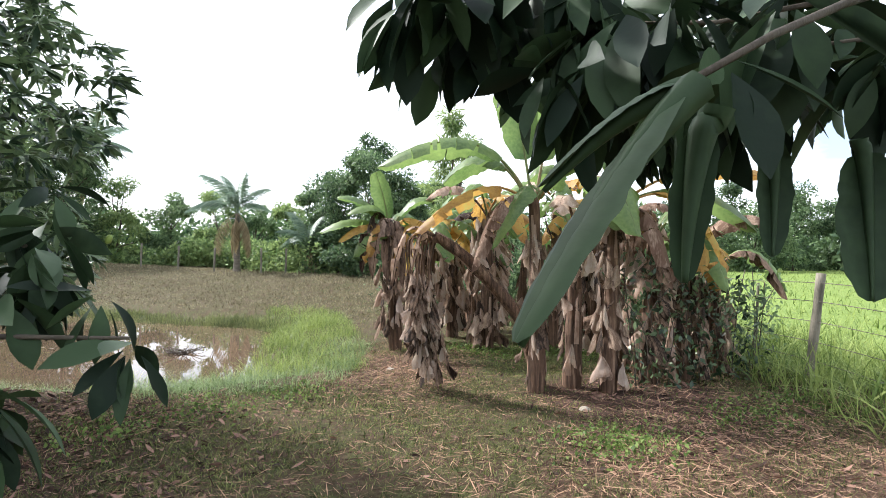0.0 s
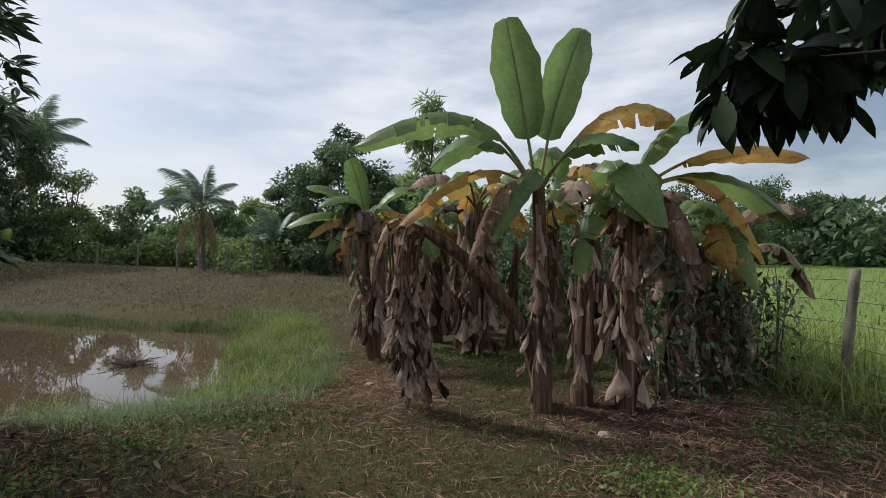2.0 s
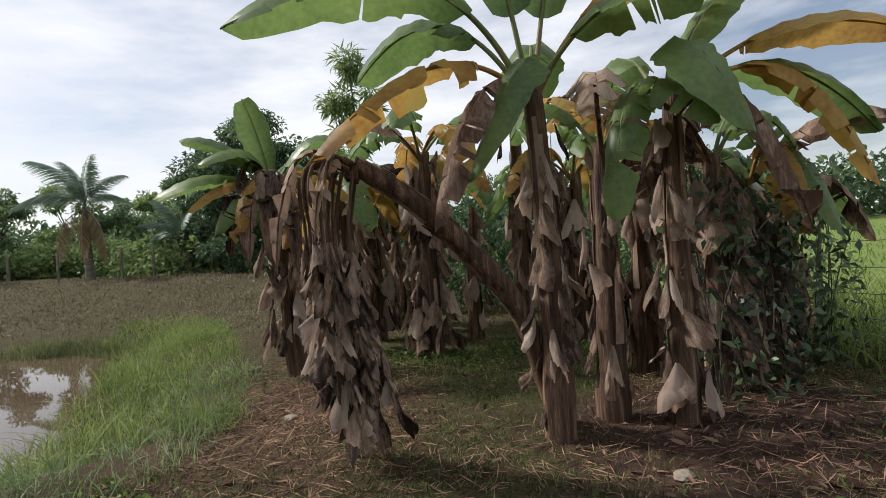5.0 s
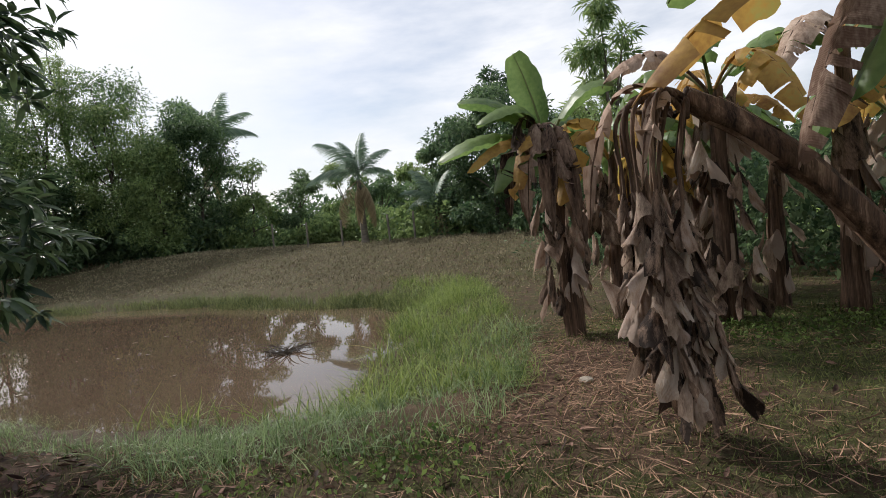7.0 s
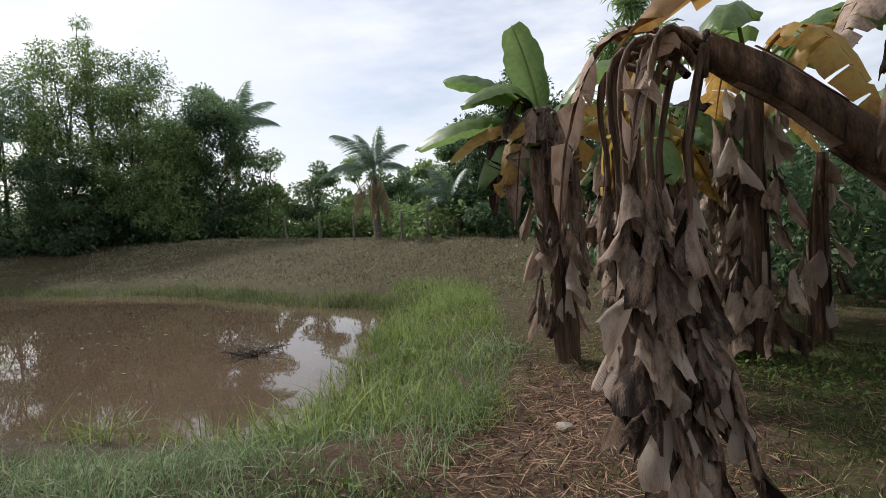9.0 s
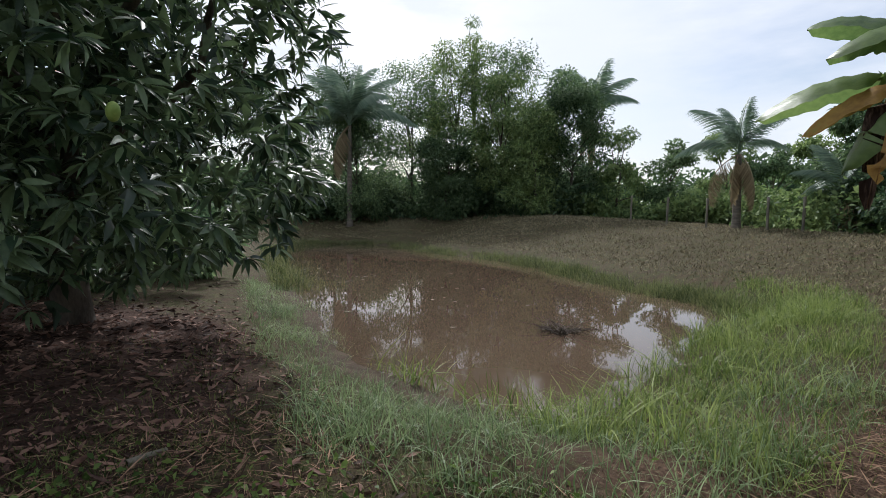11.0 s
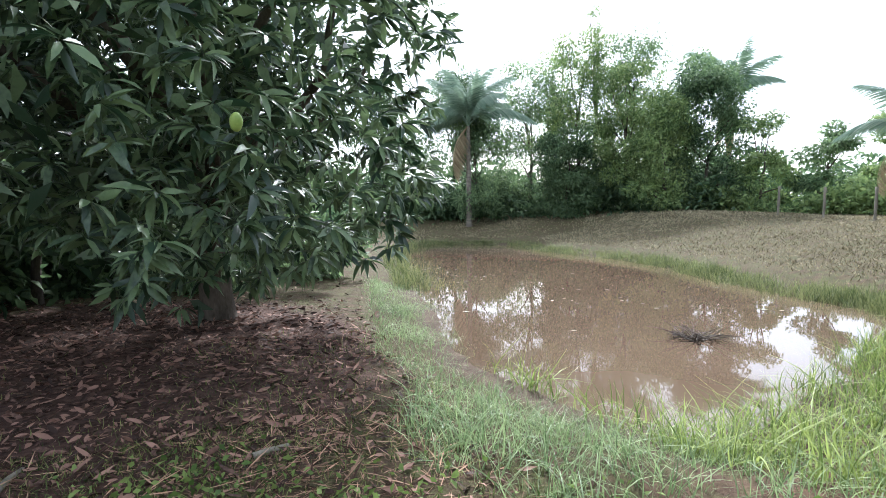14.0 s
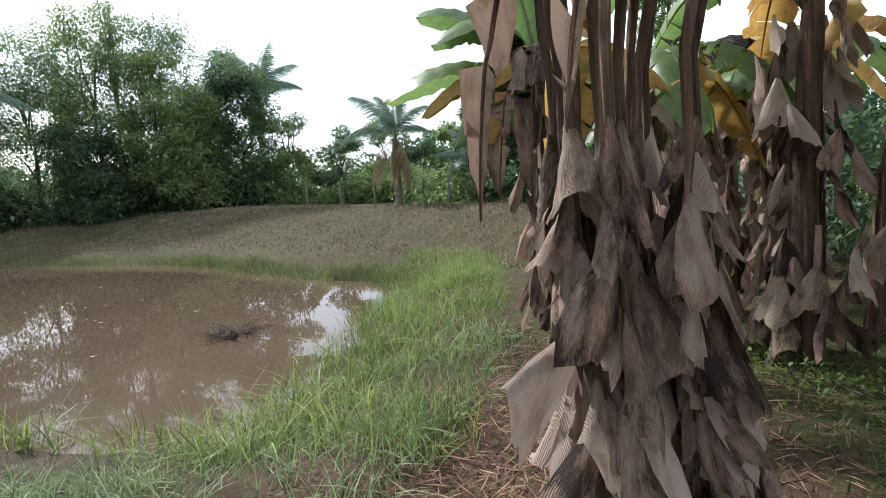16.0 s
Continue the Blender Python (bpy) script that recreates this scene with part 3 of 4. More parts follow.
B = plant(2.05, 6.42, "banana plant with broad green and long yellow leaves")
pseudostem(B, [(2.05, 6.42, -0.03), (2.1, 6.42, 1.2), (2.12, 6.42, 2.4)], 0.095, None, 0.6)
for base, bend, tip, w, m, torn, st in (
        ((2.1, 6.42, 2.3), (2.35, 6.45, 3.1), (3.0, 6.5, 3.34), 0.50, M_BANANA, 0.1, 0.22),
        ((2.05, 6.35, 2.35), (1.95, 6.05, 3.05), (2.20, 5.72, 1.95), 0.58, M_BANANA, 0.05, 0.25),
        ((2.15, 6.4, 2.35), (2.90, 6.3, 3.05), (3.95, 6.2, 2.72), 0.46, M_YELLOW, 0.10, 0.30),
        ((2.15, 6.45, 2.35), (3.10, 6.5, 2.95), (4.00, 6.55, 2.05), 0.42, M_BANANA, 0.15, 0.25),
        ((2.12, 6.38, 2.3), (2.95, 6.2, 2.95), (3.32, 5.98, 1.62), 0.28, M_YELLOW, 0.4, 0.25),
        ((2.1, 6.5, 2.3), (2.1, 7.0, 3.2), (2.3, 7.7, 2.6), 0.45, M_BANANA, 0.2, 0.25),
        ((2.05, 6.42, 2.3), (1.6, 6.2, 2.7), (1.4, 5.95, 1.5), 0.30, M_BANANA, 0.3, 0.25),
        ((2.1, 6.35, 2.2), (2.45, 6.05, 2.7), (2.62, 5.8, 1.35), 0.34, M_PALEDEAD, 0.5, 0.25)):
    banana_leaf(B, base, bend, tip, w, m, torn, stalk=st)
skirt(B, 2.08, 6.42, 0.3, 2.25, 32, 0.14, (0.14, 0.36), 0.35)

for n, (x, y, h, lab) in enumerate(((1.66, 6.72, 2.1, "banana plant with a stem wrapped in dead leaves"), (2.75, 6.95, 2.0, "banana plant hung with dead brown leaves"),
                                    (3.35, 7.3, 1.8, "dying banana plant buried in its dead leaves"), (4.0, 7.75, 1.6, "low banana plant buried in dead leaves"),
                                    (2.6, 7.9, 2.2, "banana plant behind the clump with torn leaves"))):
    P = plant(x, y, lab)
    pseudostem(P, [(x, y, -0.03), (x + 0.03, y, h * 0.5), (x + 0.06, y + 0.03, h)], 0.11, None, 0.55)
    for k in range(5):
        a = rng.uniform(0, 6.28)
        rr, dz = rng.uniform(0.7, 1.2), rng.uniform(-0.5, 0.4)
        banana_leaf(P, (x + 0.05, y, h - 0.1), (x + 0.5 * rr * math.cos(a), y + 0.5 * rr * math.sin(a), h + 0.7), (x + rr * math.cos(a), y + rr * math.sin(a), h + dz),
                    rng.uniform(0.3, 0.45), (M_BANANA, M_BANANA, M_PALEDEAD, M_DEAD, M_YELLOW)[(k + n) % 5], 0.35)
    skirt(P, x, y, 0.3, h, 50 if n else 26, 0.22 if n else 0.14, (0.2, 0.46) if n else (0.15, 0.34), 0.15)

# the toppled plant, whose dead crown hangs to the ground
D = thing("banana_plant", (1.2, 6.75, 0.0), "toppled banana plant, its dead brown crown hanging to the ground", "banana plant", "banana clump by the pond")
pseudostem(D, [(1.25, 6.75, 0.02), (0.98, 6.64, 0.92), (0.52, 6.5, 1.46), (0.14, 6.44, 1.80), (-0.14, 6.42, 1.98)], 0.074, None, 0.85)
for base, bend, tip, w, m in (((-0.16, 6.42, 1.98), (-0.62, 6.44, 2.40), (-0.70, 6.55, 1.30), 0.12, M_DEAD),
                             ((-0.16, 6.42, 1.98), (-0.40, 6.50, 2.25), (-0.52, 6.60, 1.25), 0.12, M_YELLOW), ((-0.14, 6.40, 1.98), (-0.36, 6.22, 2.18), (-0.42, 6.20, 1.50), 0.13, M_DEAD)):
    banana_leaf(D, base, bend, tip, w, m, 0.6, stalk=0.2)
for k in range(16):
    a = k * 2.4
    r0, r1 = rng.uniform(0.05, 0.16), rng.uniform(0.05, 0.20)
    cx, cy = -0.37 + r1 * math.cos(a), 6.43 + r1 * math.sin(a)
    low = rng.uniform(0.15, 0.75)
    top = (-0.20 + 0.5 * r0 * math.cos(a), 6.42 + 0.5 * r0 * math.sin(a), rng.uniform(1.86, 1.99))
    arch = np.concatenate([bezier(top, (cx + 0.10 * math.cos(a), cy + 0.10 * math.sin(a), 2.14), (cx, cy, 1.62), 9)[:-1],
                           bezier((cx, cy, 1.62), (cx + rng.normal(0, 0.03), cy + rng.normal(0, 0.03), 0.5 * (1.62 + low)), (cx + 0.12 + rng.normal(0, 0.05), cy + 0.20 + rng.normal(0, 0.05), low), 9)])
    v, f = tube(arch, np.linspace(0.017, 0.005, len(arch)), 7)
    part("stalk", v, f, M_STEM, D)
    for z in np.arange(1.50, low, -0.075):
        s_ = (1.62 - z) / (1.62 - low)
        q = arch[8 + min(8, int(s_ * 8.99))]
        b = a + rng.normal(0, 0.9)
        length = min(rng.uniform(0.13, 0.28) * (0.8 if z > 1.3 else 1.0), z - 0.02)
        if length > 0.12:
            hang_flap(D, (q[0] + 0.015 * math.cos(b), q[1] + 0.015 * math.sin(b), z), length, b + math.pi / 2, -rng.uniform(-0.05, 0.36) * min(1, z / 0.9), rng.random() < 0.38, 0.24)

# the light green plant further back
E_ = plant(-1.05, 9.6, "light green banana plant with a low fan of leaves")
pseudostem(E_, [(-0.95, 9.6, -0.03), (-1.0, 9.6, 1.2), (-1.08, 9.6, 2.2)], 0.11, None, 0.6)
for bend, tip, w, m, torn in (((-1.15, 9.6, 2.8), (-1.34, 9.6, 3.30), 0.34, M_BANANA, 0.05), ((-1.45, 9.5, 2.90), (-2.02, 9.4, 2.80), 0.40, M_BANANA, 0.05),
                              ((-1.7, 9.5, 2.62), (-2.32, 9.3, 2.14), 0.44, M_BANANA, 0.1), ((-1.5, 9.35, 2.5), (-1.95, 9.2, 1.97), 0.36, M_YELLOW, 0.12),
                              ((-1.4, 9.25, 2.45), (-1.66, 9.1, 1.68), 0.40, M_BANANA, 0.2), ((-1.2, 9.2, 2.4), (-1.36, 9.1, 1.70), 0.34, M_BANANA, 0.25),
                              ((-0.7, 9.6, 3.0), (-0.25, 9.6, 2.75), 0.40, M_BANANA, 0.1), ((-0.7, 9.5, 2.75), (-0.15, 9.4, 2.0), 0.34, M_YELLOW, 0.3),
                              ((-1.25, 9.3, 2.9), (-1.75, 9.0, 2.45), 0.40, M_BANANA, 0.1),
                              ((-0.9, 10.1, 2.9), (-0.7, 10.6, 2.3), 0.36, M_BANANA, 0.1), ((-0.95, 9.3, 2.6), (-0.85, 9.0, 1.75), 0.3, M_PALEDEAD, 0.4)):
    banana_leaf(E_, (-1.07, 9.6, 2.15), bend, tip, w, m, torn)
for bend, tip, m in (((-1.35, 9.2, 3.1), (-1.50, 9.1, 1.45), M_DEAD), ((-1.2, 9.1, 2.9), (-1.30, 9.0, 1.30), M_PALEDEAD), ((-1.0, 9.0, 2.9), (-1.05, 8.9, 1.2), M_DEAD),
                     ((-1.3, 9.1, 2.6), (-1.42, 8.95, 1.6), M_YELLOW), ((-0.8, 9.1, 2.8), (-0.75, 8.95, 1.1), M_DEAD)):
    banana_leaf(E_, (-1.05, 9.55, 2.2), bend, tip, 0.24, m, 0.6)
skirt(E_, -1.0, 9.6, 0.5, 2.1, 46, 0.2, (0.16, 0.40), 0.2)

F_ = plant(2.08, 10.0, "banana plant with a bare brown stem and torn leaves")
pseudostem(F_, [(2.05, 10.0, -0.03), (2.08, 10.0, 1.3), (2.1, 10.0, 2.9)], 0.12, M_STEM, 0.6)
for k in range(9):
    a = k * 0.72 + 0.3
    banana_leaf(F_, (2.1, 10, 2.8), (2.1 + 0.6 * math.cos(a), 10 + 0.6 * math.sin(a), 3.6), (2.1 + 1.25 * math.cos(a), 10 + 1.25 * math.sin(a), 2.7 + rng.uniform(-0.9, 0.4)),
                0.42, (M_BANANA, M_YELLOW, M_PALEDEAD)[k % 3], 0.4)
skirt(F_, 2.08, 10.0, 0.8, 2.8, 16, 0.16)
G_ = plant(1.5, 10.65, "snapped banana plant with a dry brown stem")
pseudostem(G_, [(1.5, 10.65, -0.03), (1.52, 10.65, 0.9), (1.58, 10.65, 1.9)], 0.11, M_STEM, 0.45)
skirt(G_, 1.53, 10.65, 0.4, 1.9, 18, 0.12, (0.16, 0.34), 0.5)
for x, y, h in ((0.55, 12.4, 2.4), (1.3, 13.6, 2.6), (3.2, 11.5, 2.3), (0.1, 11.2, 2.0), (-0.35, 10.4, 2.1), (1.0, 11.6, 2.3), (2.7, 9.6, 2.2), (0.75, 9.8, 2.6)):
    P = plant(x, y, "banana plant at the back with dead hanging leaves")
    pseudostem(P, [(x, y, -0.03), (x, y, h * 0.5), (x + 0.05, y, h)], 0.11, None, 0.6)
    for k in range(7):
        a = k * 0.9 + x
        banana_leaf(P, (x, y, h - 0.1), (x + 0.6 * math.cos(a), y + 0.6 * math.sin(a), h + 0.8), (x + 1.2 * math.cos(a), y + 1.2 * math.sin(a), h + rng.uniform(-0.7, 0.4)),
                    0.4, (M_BANANA, M_YELLOW, M_BANANA, M_DEAD)[k % 4], 0.35)
    skirt(P, x, y, 0.35, h, 60, 0.24, (0.2, 0.45), 0.2)

# ---- trees ----
LEAF_MANGO = [leaf_sheet(1.0, 0.25, 3, 0.35, d, 0.45) for d in (0.15, 0.35, 0.6)]
LEAF_BROAD = [leaf_sheet(1.0, w, 6, 0.25, d, 0.58) for w, d in ((0.30, 0.1), (0.40, 0.2), (0.34, 0.4))]


def simple_leaf(width, droop):
    return np.array([(0, 0, 0), (width / 2, 0.45, 0.06), (0, 1, -droop), (-width / 2, 0.45, 0.06)]), np.array([(0, 1, 2, 3)])


LEAF_FAR = [simple_leaf(0.46, d) for d in (0.1, 0.3)]
LEAF_FINE = [simple_leaf(0.16, d) for d in (0.1, 0.4)]


def limb(a, b, r0, r1, wobble=0.15, n=9):
    a, b = np.asarray(a, float), np.asarray(b, float)
    p = a + np.linspace(0, 1, n)[:, None] * (b - a)
    p[1:-1] += rng.normal(0, wobble, (n - 2, 3)) * np.linalg.norm(b - a) * 0.18
    p[1:-1] = (p[:-2] + 2 * p[1:-1] + p[2:]) / 4
    return tube(p, np.linspace(r0, r1, n), 8)


def whorls(centres, count, length, spread=1.0, out=None, sheets=None, low=-0.8, high=0.7):
    """Leaves in bunches at twig ends, hanging outward and down."""
    c = np.repeat(centres, count, axis=0)
    n = len(c)
    a = rng.uniform(0, 2 * math.pi, n)
    down = rng.uniform(low, high, n)
    way = np.stack([np.cos(a), np.sin(a), down], 1)
    if out is not None:
        way += np.repeat(out, count, axis=0) * 0.45
    size = length * rng.uniform(0.6, 1.15, n)
    return scatter(sheets or LEAF_MANGO, frames_of(way, rng.normal(0, 0.6, n)), c + way * 0.02 * spread, size)


def mango_tree():
    T = thing("mango_tree", (-8.3, 5.1, 0.0), "broad dark green mango tree with low drooping branches", "tree")
    v, f = limb((-8.3, 5.1, -0.1), (-8.1, 4.9, 1.5), 0.22, 0.18, 0.05)
    part("trunk", v, f, M_BARK, T)
    centre, radii = np.array([-7.0, 4.4, 2.9]), np.array([3.45, 2.95, 3.1])
    for k in range(13):
        a, e = k * 0.48 + 0.2, rng.uniform(-0.1, 1.2)
        tip = centre + radii * 0.86 * np.array([math.cos(a) * math.cos(e), math.sin(a) * math.cos(e), math.sin(e)])
        v, f = limb((-8.1, 4.9, 1.1 + 0.05 * k), tip, 0.11, 0.015, 0.3)
        part("limb", v, f, M_BARK, T)
    n = 2700
    w = rng.normal(size=(n, 3))
    w /= np.linalg.norm(w, axis=1)[:, None]
    lump = 1 + 0.10 * np.sin(w[:, 0] * 7 + 1) * np.cos(w[:, 1] * 6) + 0.06 * np.sin(w[:, 2] * 11)
    r = np.where(rng.random(n) < 0.62, rng.uniform(0.84, 1.02, n), rng.uniform(0.25, 0.86, n)) * lump
    c = centre + w * radii * r[:, None]
    floor = np.where(c[:, 0] > -5.2, 1.05, 0.7) + 0.42 * step((4.35 - c[:, 1]) / 0.5) + 0.14 * np.sin(c[:, 1] * 2.3) + 0.12 * np.sin(c[:, 0] * 3.1)
    c = c[c[:, 2] > floor]
    w2 = (c - centre) / radii
    v, f = whorls(c, 13, 0.21, out=w2)
    crown = part("crown", v, f, M_MANGO, T)
    n = 3200
    w = rng.normal(size=(n, 3))
    w /= np.linalg.norm(w, axis=1)[:, None]
    c = centre + w * radii * rng.uniform(0.3, 0.86, (n, 1))
    c = c[c[:, 2] > np.where(c[:, 0] > -5.2, 1.1, 0.6) + 0.4 * step((4.35 - c[:, 1]) / 0.5)]
    v, f = scatter([simple_leaf(0.36, 0.2)], frames_of(rng.normal(size=c.shape) - (0, 0, 0.6), rng.normal(0, 1, len(c))), c, rng.uniform(0.16, 0.30, len(c)))
    part("inner_leaves", v, f, M_MANGO, crown)
    s = bpy.data.meshes.new("mango_fruit")
    bm = bmesh.new()
    bmesh.ops.create_uvsphere(bm, u_segments=14, v_segments=10, radius=0.034)
    for q in bm.verts:
        q.co.z *= 1.45
        q.co.x += 0.012 * math.sin(q.co.z * 24)
    bm.to_mesh(s)
    bm.free()
    s.materials.append(M_FRUIT)
    s.polygons.foreach_set("use_smooth", [True] * len(s.polygons))
    for at in ((-3.45, 5.02, 1.87),):
        ob = new("mango_fruit", s)
        ob.parent, ob.matrix_parent_inverse = T, T.matrix_world.inverted()
        ob.location = at
        v, f = tube(bezier((at[0], at[1], at[2] + 0.06), (at[0] - 0.02, at[1], at[2] + 0.2), (at[0] - 0.15, at[1], at[2] + 0.3), 6), 0.004, 5)
        part("fruit_stalk", v, f, M_BARK, ob)
    return T


mango_tree()


def branch_tree(foot, fork, limbs, label, leaf=0.22):
    """A tree beside the way of which low leafy boughs are seen."""
    T = thing("mango_tree", (*foot, 0.0), label, "tree")
    v, f = limb((*foot, -0.1), fork, 0.16, 0.12, 0.06)
    part("trunk", v, f, M_BARK, T)
    for start, end, bunches, count in limbs:
        v, f = limb(start, end, 0.022, 0.004, 0.12)
        L = part("bough", v, f, M_BARK, T)
        c = np.array(bunches, float)
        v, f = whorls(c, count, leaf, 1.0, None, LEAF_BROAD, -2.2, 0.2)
        part("leaves", v, f, M_SILHOUETTE, L)
    # Unseen crown, added to shade the boughs and the path.
    n = 420
    w = rng.normal(size=(n, 3))
    w /= np.linalg.norm(w, axis=1)[:, None]
    c = np.array([foot[0] * 1.12, foot[1] - 0.5, 4.1]) + w * np.array([2.0, 1.9, 1.3]) * rng.uniform(0.5, 1.0, (n, 1))
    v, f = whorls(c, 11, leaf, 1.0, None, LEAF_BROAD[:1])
    part("crown", v, f, M_SILHOUETTE, T)
    return T


def cloud(centre, spread, n):
    return (np.array(centre) + rng.normal(0, 1, (n, 3)) * np.array(spread)).tolist()


branch_tree((3.4, 0.6), (3.2, 0.6, 2.4), (
    ((3.2, 0.6, 2.3), (1.1, 2.55, 2.42), cloud((1.20, 2.62, 2.45), (0.17, 0.12, 0.06), 20), 10),
    ((3.2, 0.6, 2.4), (1.5, 2.4, 2.75), cloud((1.65, 2.6, 2.72), (0.35, 0.25, 0.10), 34), 10),
    ((3.2, 0.6, 2.3), (0.75, 0.62, 2.14), cloud((0.72, 0.66, 2.16), (0.26, 0.12, 0.06), 20), 9),
    ((3.2, 0.6, 2.3), (0.45, 1.0, 2.36), cloud((0.22, 1.02, 2.40), (0.26, 0.12, 0.05), 24), 9),
    ((3.2, 0.6, 2.4), (1.5, 1.2, 2.6), cloud((1.2, 1.2, 2.66), (0.5, 0.4, 0.12), 40), 9)), "mango tree with silhouetted boughs hanging over the path")
branch_tree((-3.0, -0.3), (-2.9, -0.2, 1.9), (
    ((-2.9, -0.2, 1.7), (-1.0, 0.80, 1.72), cloud((-1.02, 0.80, 1.72), (0.10, 0.08, 0.09), 12), 8),
    ((-2.9, -0.2, 1.6), (-0.72, 0.76, 1.50), cloud((-0.70, 0.76, 1.49), (0.012, 0.012, 0.012), 1), 10),
    ((-2.9, -0.2, 1.5), (-0.75, 0.38, 1.44), cloud((-0.74, 0.38, 1.44), (0.05, 0.04, 0.03), 3), 7)), "small mango tree with low leafy boughs beside the path", 0.15)

# one large leaf close to the start of the path, and a second one, both on the overhanging tree's bough
T2 = thing("hanging_twig", (0.55, 0.25, 2.1), "twig with large silhouetted mango leaves drooping over the path", "branch")
for a, c, b, w in (((0.216, -0.143, 1.824), (0.150, -0.154, 1.763), (0.082, -0.193, 1.642), 0.042), ((0.227, -0.132, 1.824), (0.189, -0.121, 1.835), (0.112, -0.099, 1.752), 0.034),
                   ((0.249, -0.099, 1.818), (0.238, -0.088, 1.774), (0.230, -0.094, 1.675), 0.028), ((0.62, 0.46, 1.95), (0.66, 0.50, 1.86), (0.63, 0.47, 1.70), 0.05),
                   ((0.80, 0.48, 1.92), (0.83, 0.5, 1.8), (0.81, 0.47, 1.62), 0.09)):
    banana_leaf(T2, a, c, b, w, M_SILHOUETTE, 0.0, stalk=0.08, droop=0.2)
v, f = tube(bezier((1.9, 0.6, 2.35), (0.7, 0.2, 2.15), (0.216, -0.143, 1.824), 12), np.linspace(0.010, 0.003, 12), 7)
part("twig", v, f, M_BARK, T2)


def far_tree(name, x, y, height, spread, mat, label, leaves=3200, size=0.26, lumps=18, low=0.25, sheets=LEAF_FAR, group="trees on the far bank"):
    z = float(ground_z(x, y)) - 0.05
    T = thing(name, (x, y, z), label, "tree", group)
    v, f = limb((x, y, z), (x + rng.normal(0, 0.2), y, z + height * 0.55), 0.012 * height + 0.03, 0.03, 0.1)
    part("trunk", v, f, M_BARK, T)
    blobs = []
    for k in range(lumps):
        h = rng.uniform(low, 0.95)
        wide = spread * (math.sin(math.pi * min(1, 0.25 + 0.75 * (h - low) / (1 - low) * 0.95)) ** 0.6)
        a = rng.uniform(0, 6.28)
        c = np.array([x + wide * rng.uniform(0.15, 0.85) * math.cos(a), y + wide * rng.uniform(0.15, 0.85) * math.sin(a), z + height * h])
        blobs.append((c, spread * rng.uniform(0.16, 0.34)))
        if k < 8:
            v, f = limb((x, y, z + height * min(0.5, h * 0.6)), c, 0.02 + 0.004 * height, 0.01, 0.2, 7)
            part("limb", v, f, M_BARK, T)
    per = leaves // lumps
    pts, out = [], []
    for c, r in blobs:
        w = rng.normal(size=(per, 3))
        w /= np.linalg.norm(w, axis=1)[:, None]
        pts.append(c + w * r * np.array([1, 1, 0.7]) * rng.uniform(0.4, 1.1, (per, 1)))
        out.append(w)
    pts, out = np.concatenate(pts), np.concatenate(out)
    way = out + rng.normal(0, 0.7, out.shape) + np.array([0, 0, -0.35])
    keep = pts[:, 2] > z + 0.05
    v, f = scatter(sheets, frames_of(way, rng.normal(0, 0.8, len(way)))[keep], pts[keep], size * rng.uniform(0.6, 1.3, len(way))[keep])
    part("crown", v, f, mat, T)
    return T


for args in (
        (-41, 18, 10.0, 3.6, M_DARKTREE), (-36, 22, 10.5, 3.6, M_DARKTREE), (-34, 27, 11.5, 3.8, M_TREE), (-31, 29, 12.5, 3.8, M_LIGHTTREE),
        (-29, 32, 12.0, 3.8, M_TREE), (-27.5, 30, 9.5, 3.4, M_LIGHTTREE), (-25.5, 33, 10.0, 3.4, M_TREE), (-23.5, 32.5, 8.5, 3.2, M_DARKTREE),
        (-33, 22, 7.5, 2.8, M_TREE), (-24.5, 30, 7.0, 2.8, M_LIGHTTREE), (-29, 26.5, 6.5, 2.6, M_DARKTREE)):
    far_tree("tree", *args, "leafy green tree on the far bank of the pond", 16000, 0.19, 60, 0.05)
for args in ((-20.5, 33, 5.4, 2.2, M_LIGHTTREE), (-18, 34.5, 4.6, 2.2, M_TREE), (-15.5, 36, 5.0, 2.4, M_LIGHTTREE), (-13, 36, 4.4, 2.0, M_TREE), (-9, 31, 4.4, 1.9, M_LIGHTTREE), (-7.3, 29.5, 4.6, 1.9, M_TREE)):
    far_tree("shrub", *args, "bright green shrub behind the pond bank", 5000, 0.20, 16, 0.08)
for args in ((-5.6, 27.0, 5.2, 2.2, M_DARKTREE), (-4.0, 25.0, 5.8, 2.2, M_DARKTREE), (-2.4, 23.5, 4.6, 2.0, M_DARKTREE), (-4.2, 28, 7.6, 2.2, M_DARKTREE), (-1.0, 24.5, 4.6, 2.2, M_TREE), (1.5, 22, 4.4, 2.4, M_TREE)):
    far_tree("bush", *args, "dense dark green bush at the end of the bank", 9000, 0.18, 34, 0.04)
far_tree("bamboo", -31.5, 31.0, 15.0, 1.5, M_LIGHTTREE, "tall airy bamboo above the bank trees", 1500, 0.34, 20, 0.45, LEAF_FINE)
far_tree("bamboo", -35.0, 30.0, 13.0, 1.6, M_LIGHTTREE, "tall airy bamboo above the bank trees", 1500, 0.34, 20, 0.4, LEAF_FINE)
far_tree("feathery_tree", 0.1, 17.5, 6.7, 1.1, M_LIGHTTREE, "slender tree with feathery leaves behind the bananas", 2600, 0.30, 18, 0.45, LEAF_FINE, "")
for args in ((-11.0, 2.5, 4.5, 2.6, M_DARKTREE), (-12.5, 6.0, 3.8, 2.2, M_TREE), (-8.6, 0.6, 4.0, 2.4, M_DARKTREE), (-13.5, -0.5, 5.0, 3.0, M_DARKTREE)):
    far_tree("bush", *args, "dark bush behind the mango tree", 7000, 0.22, 20, 0.03, group="bushes behind the mango tree")
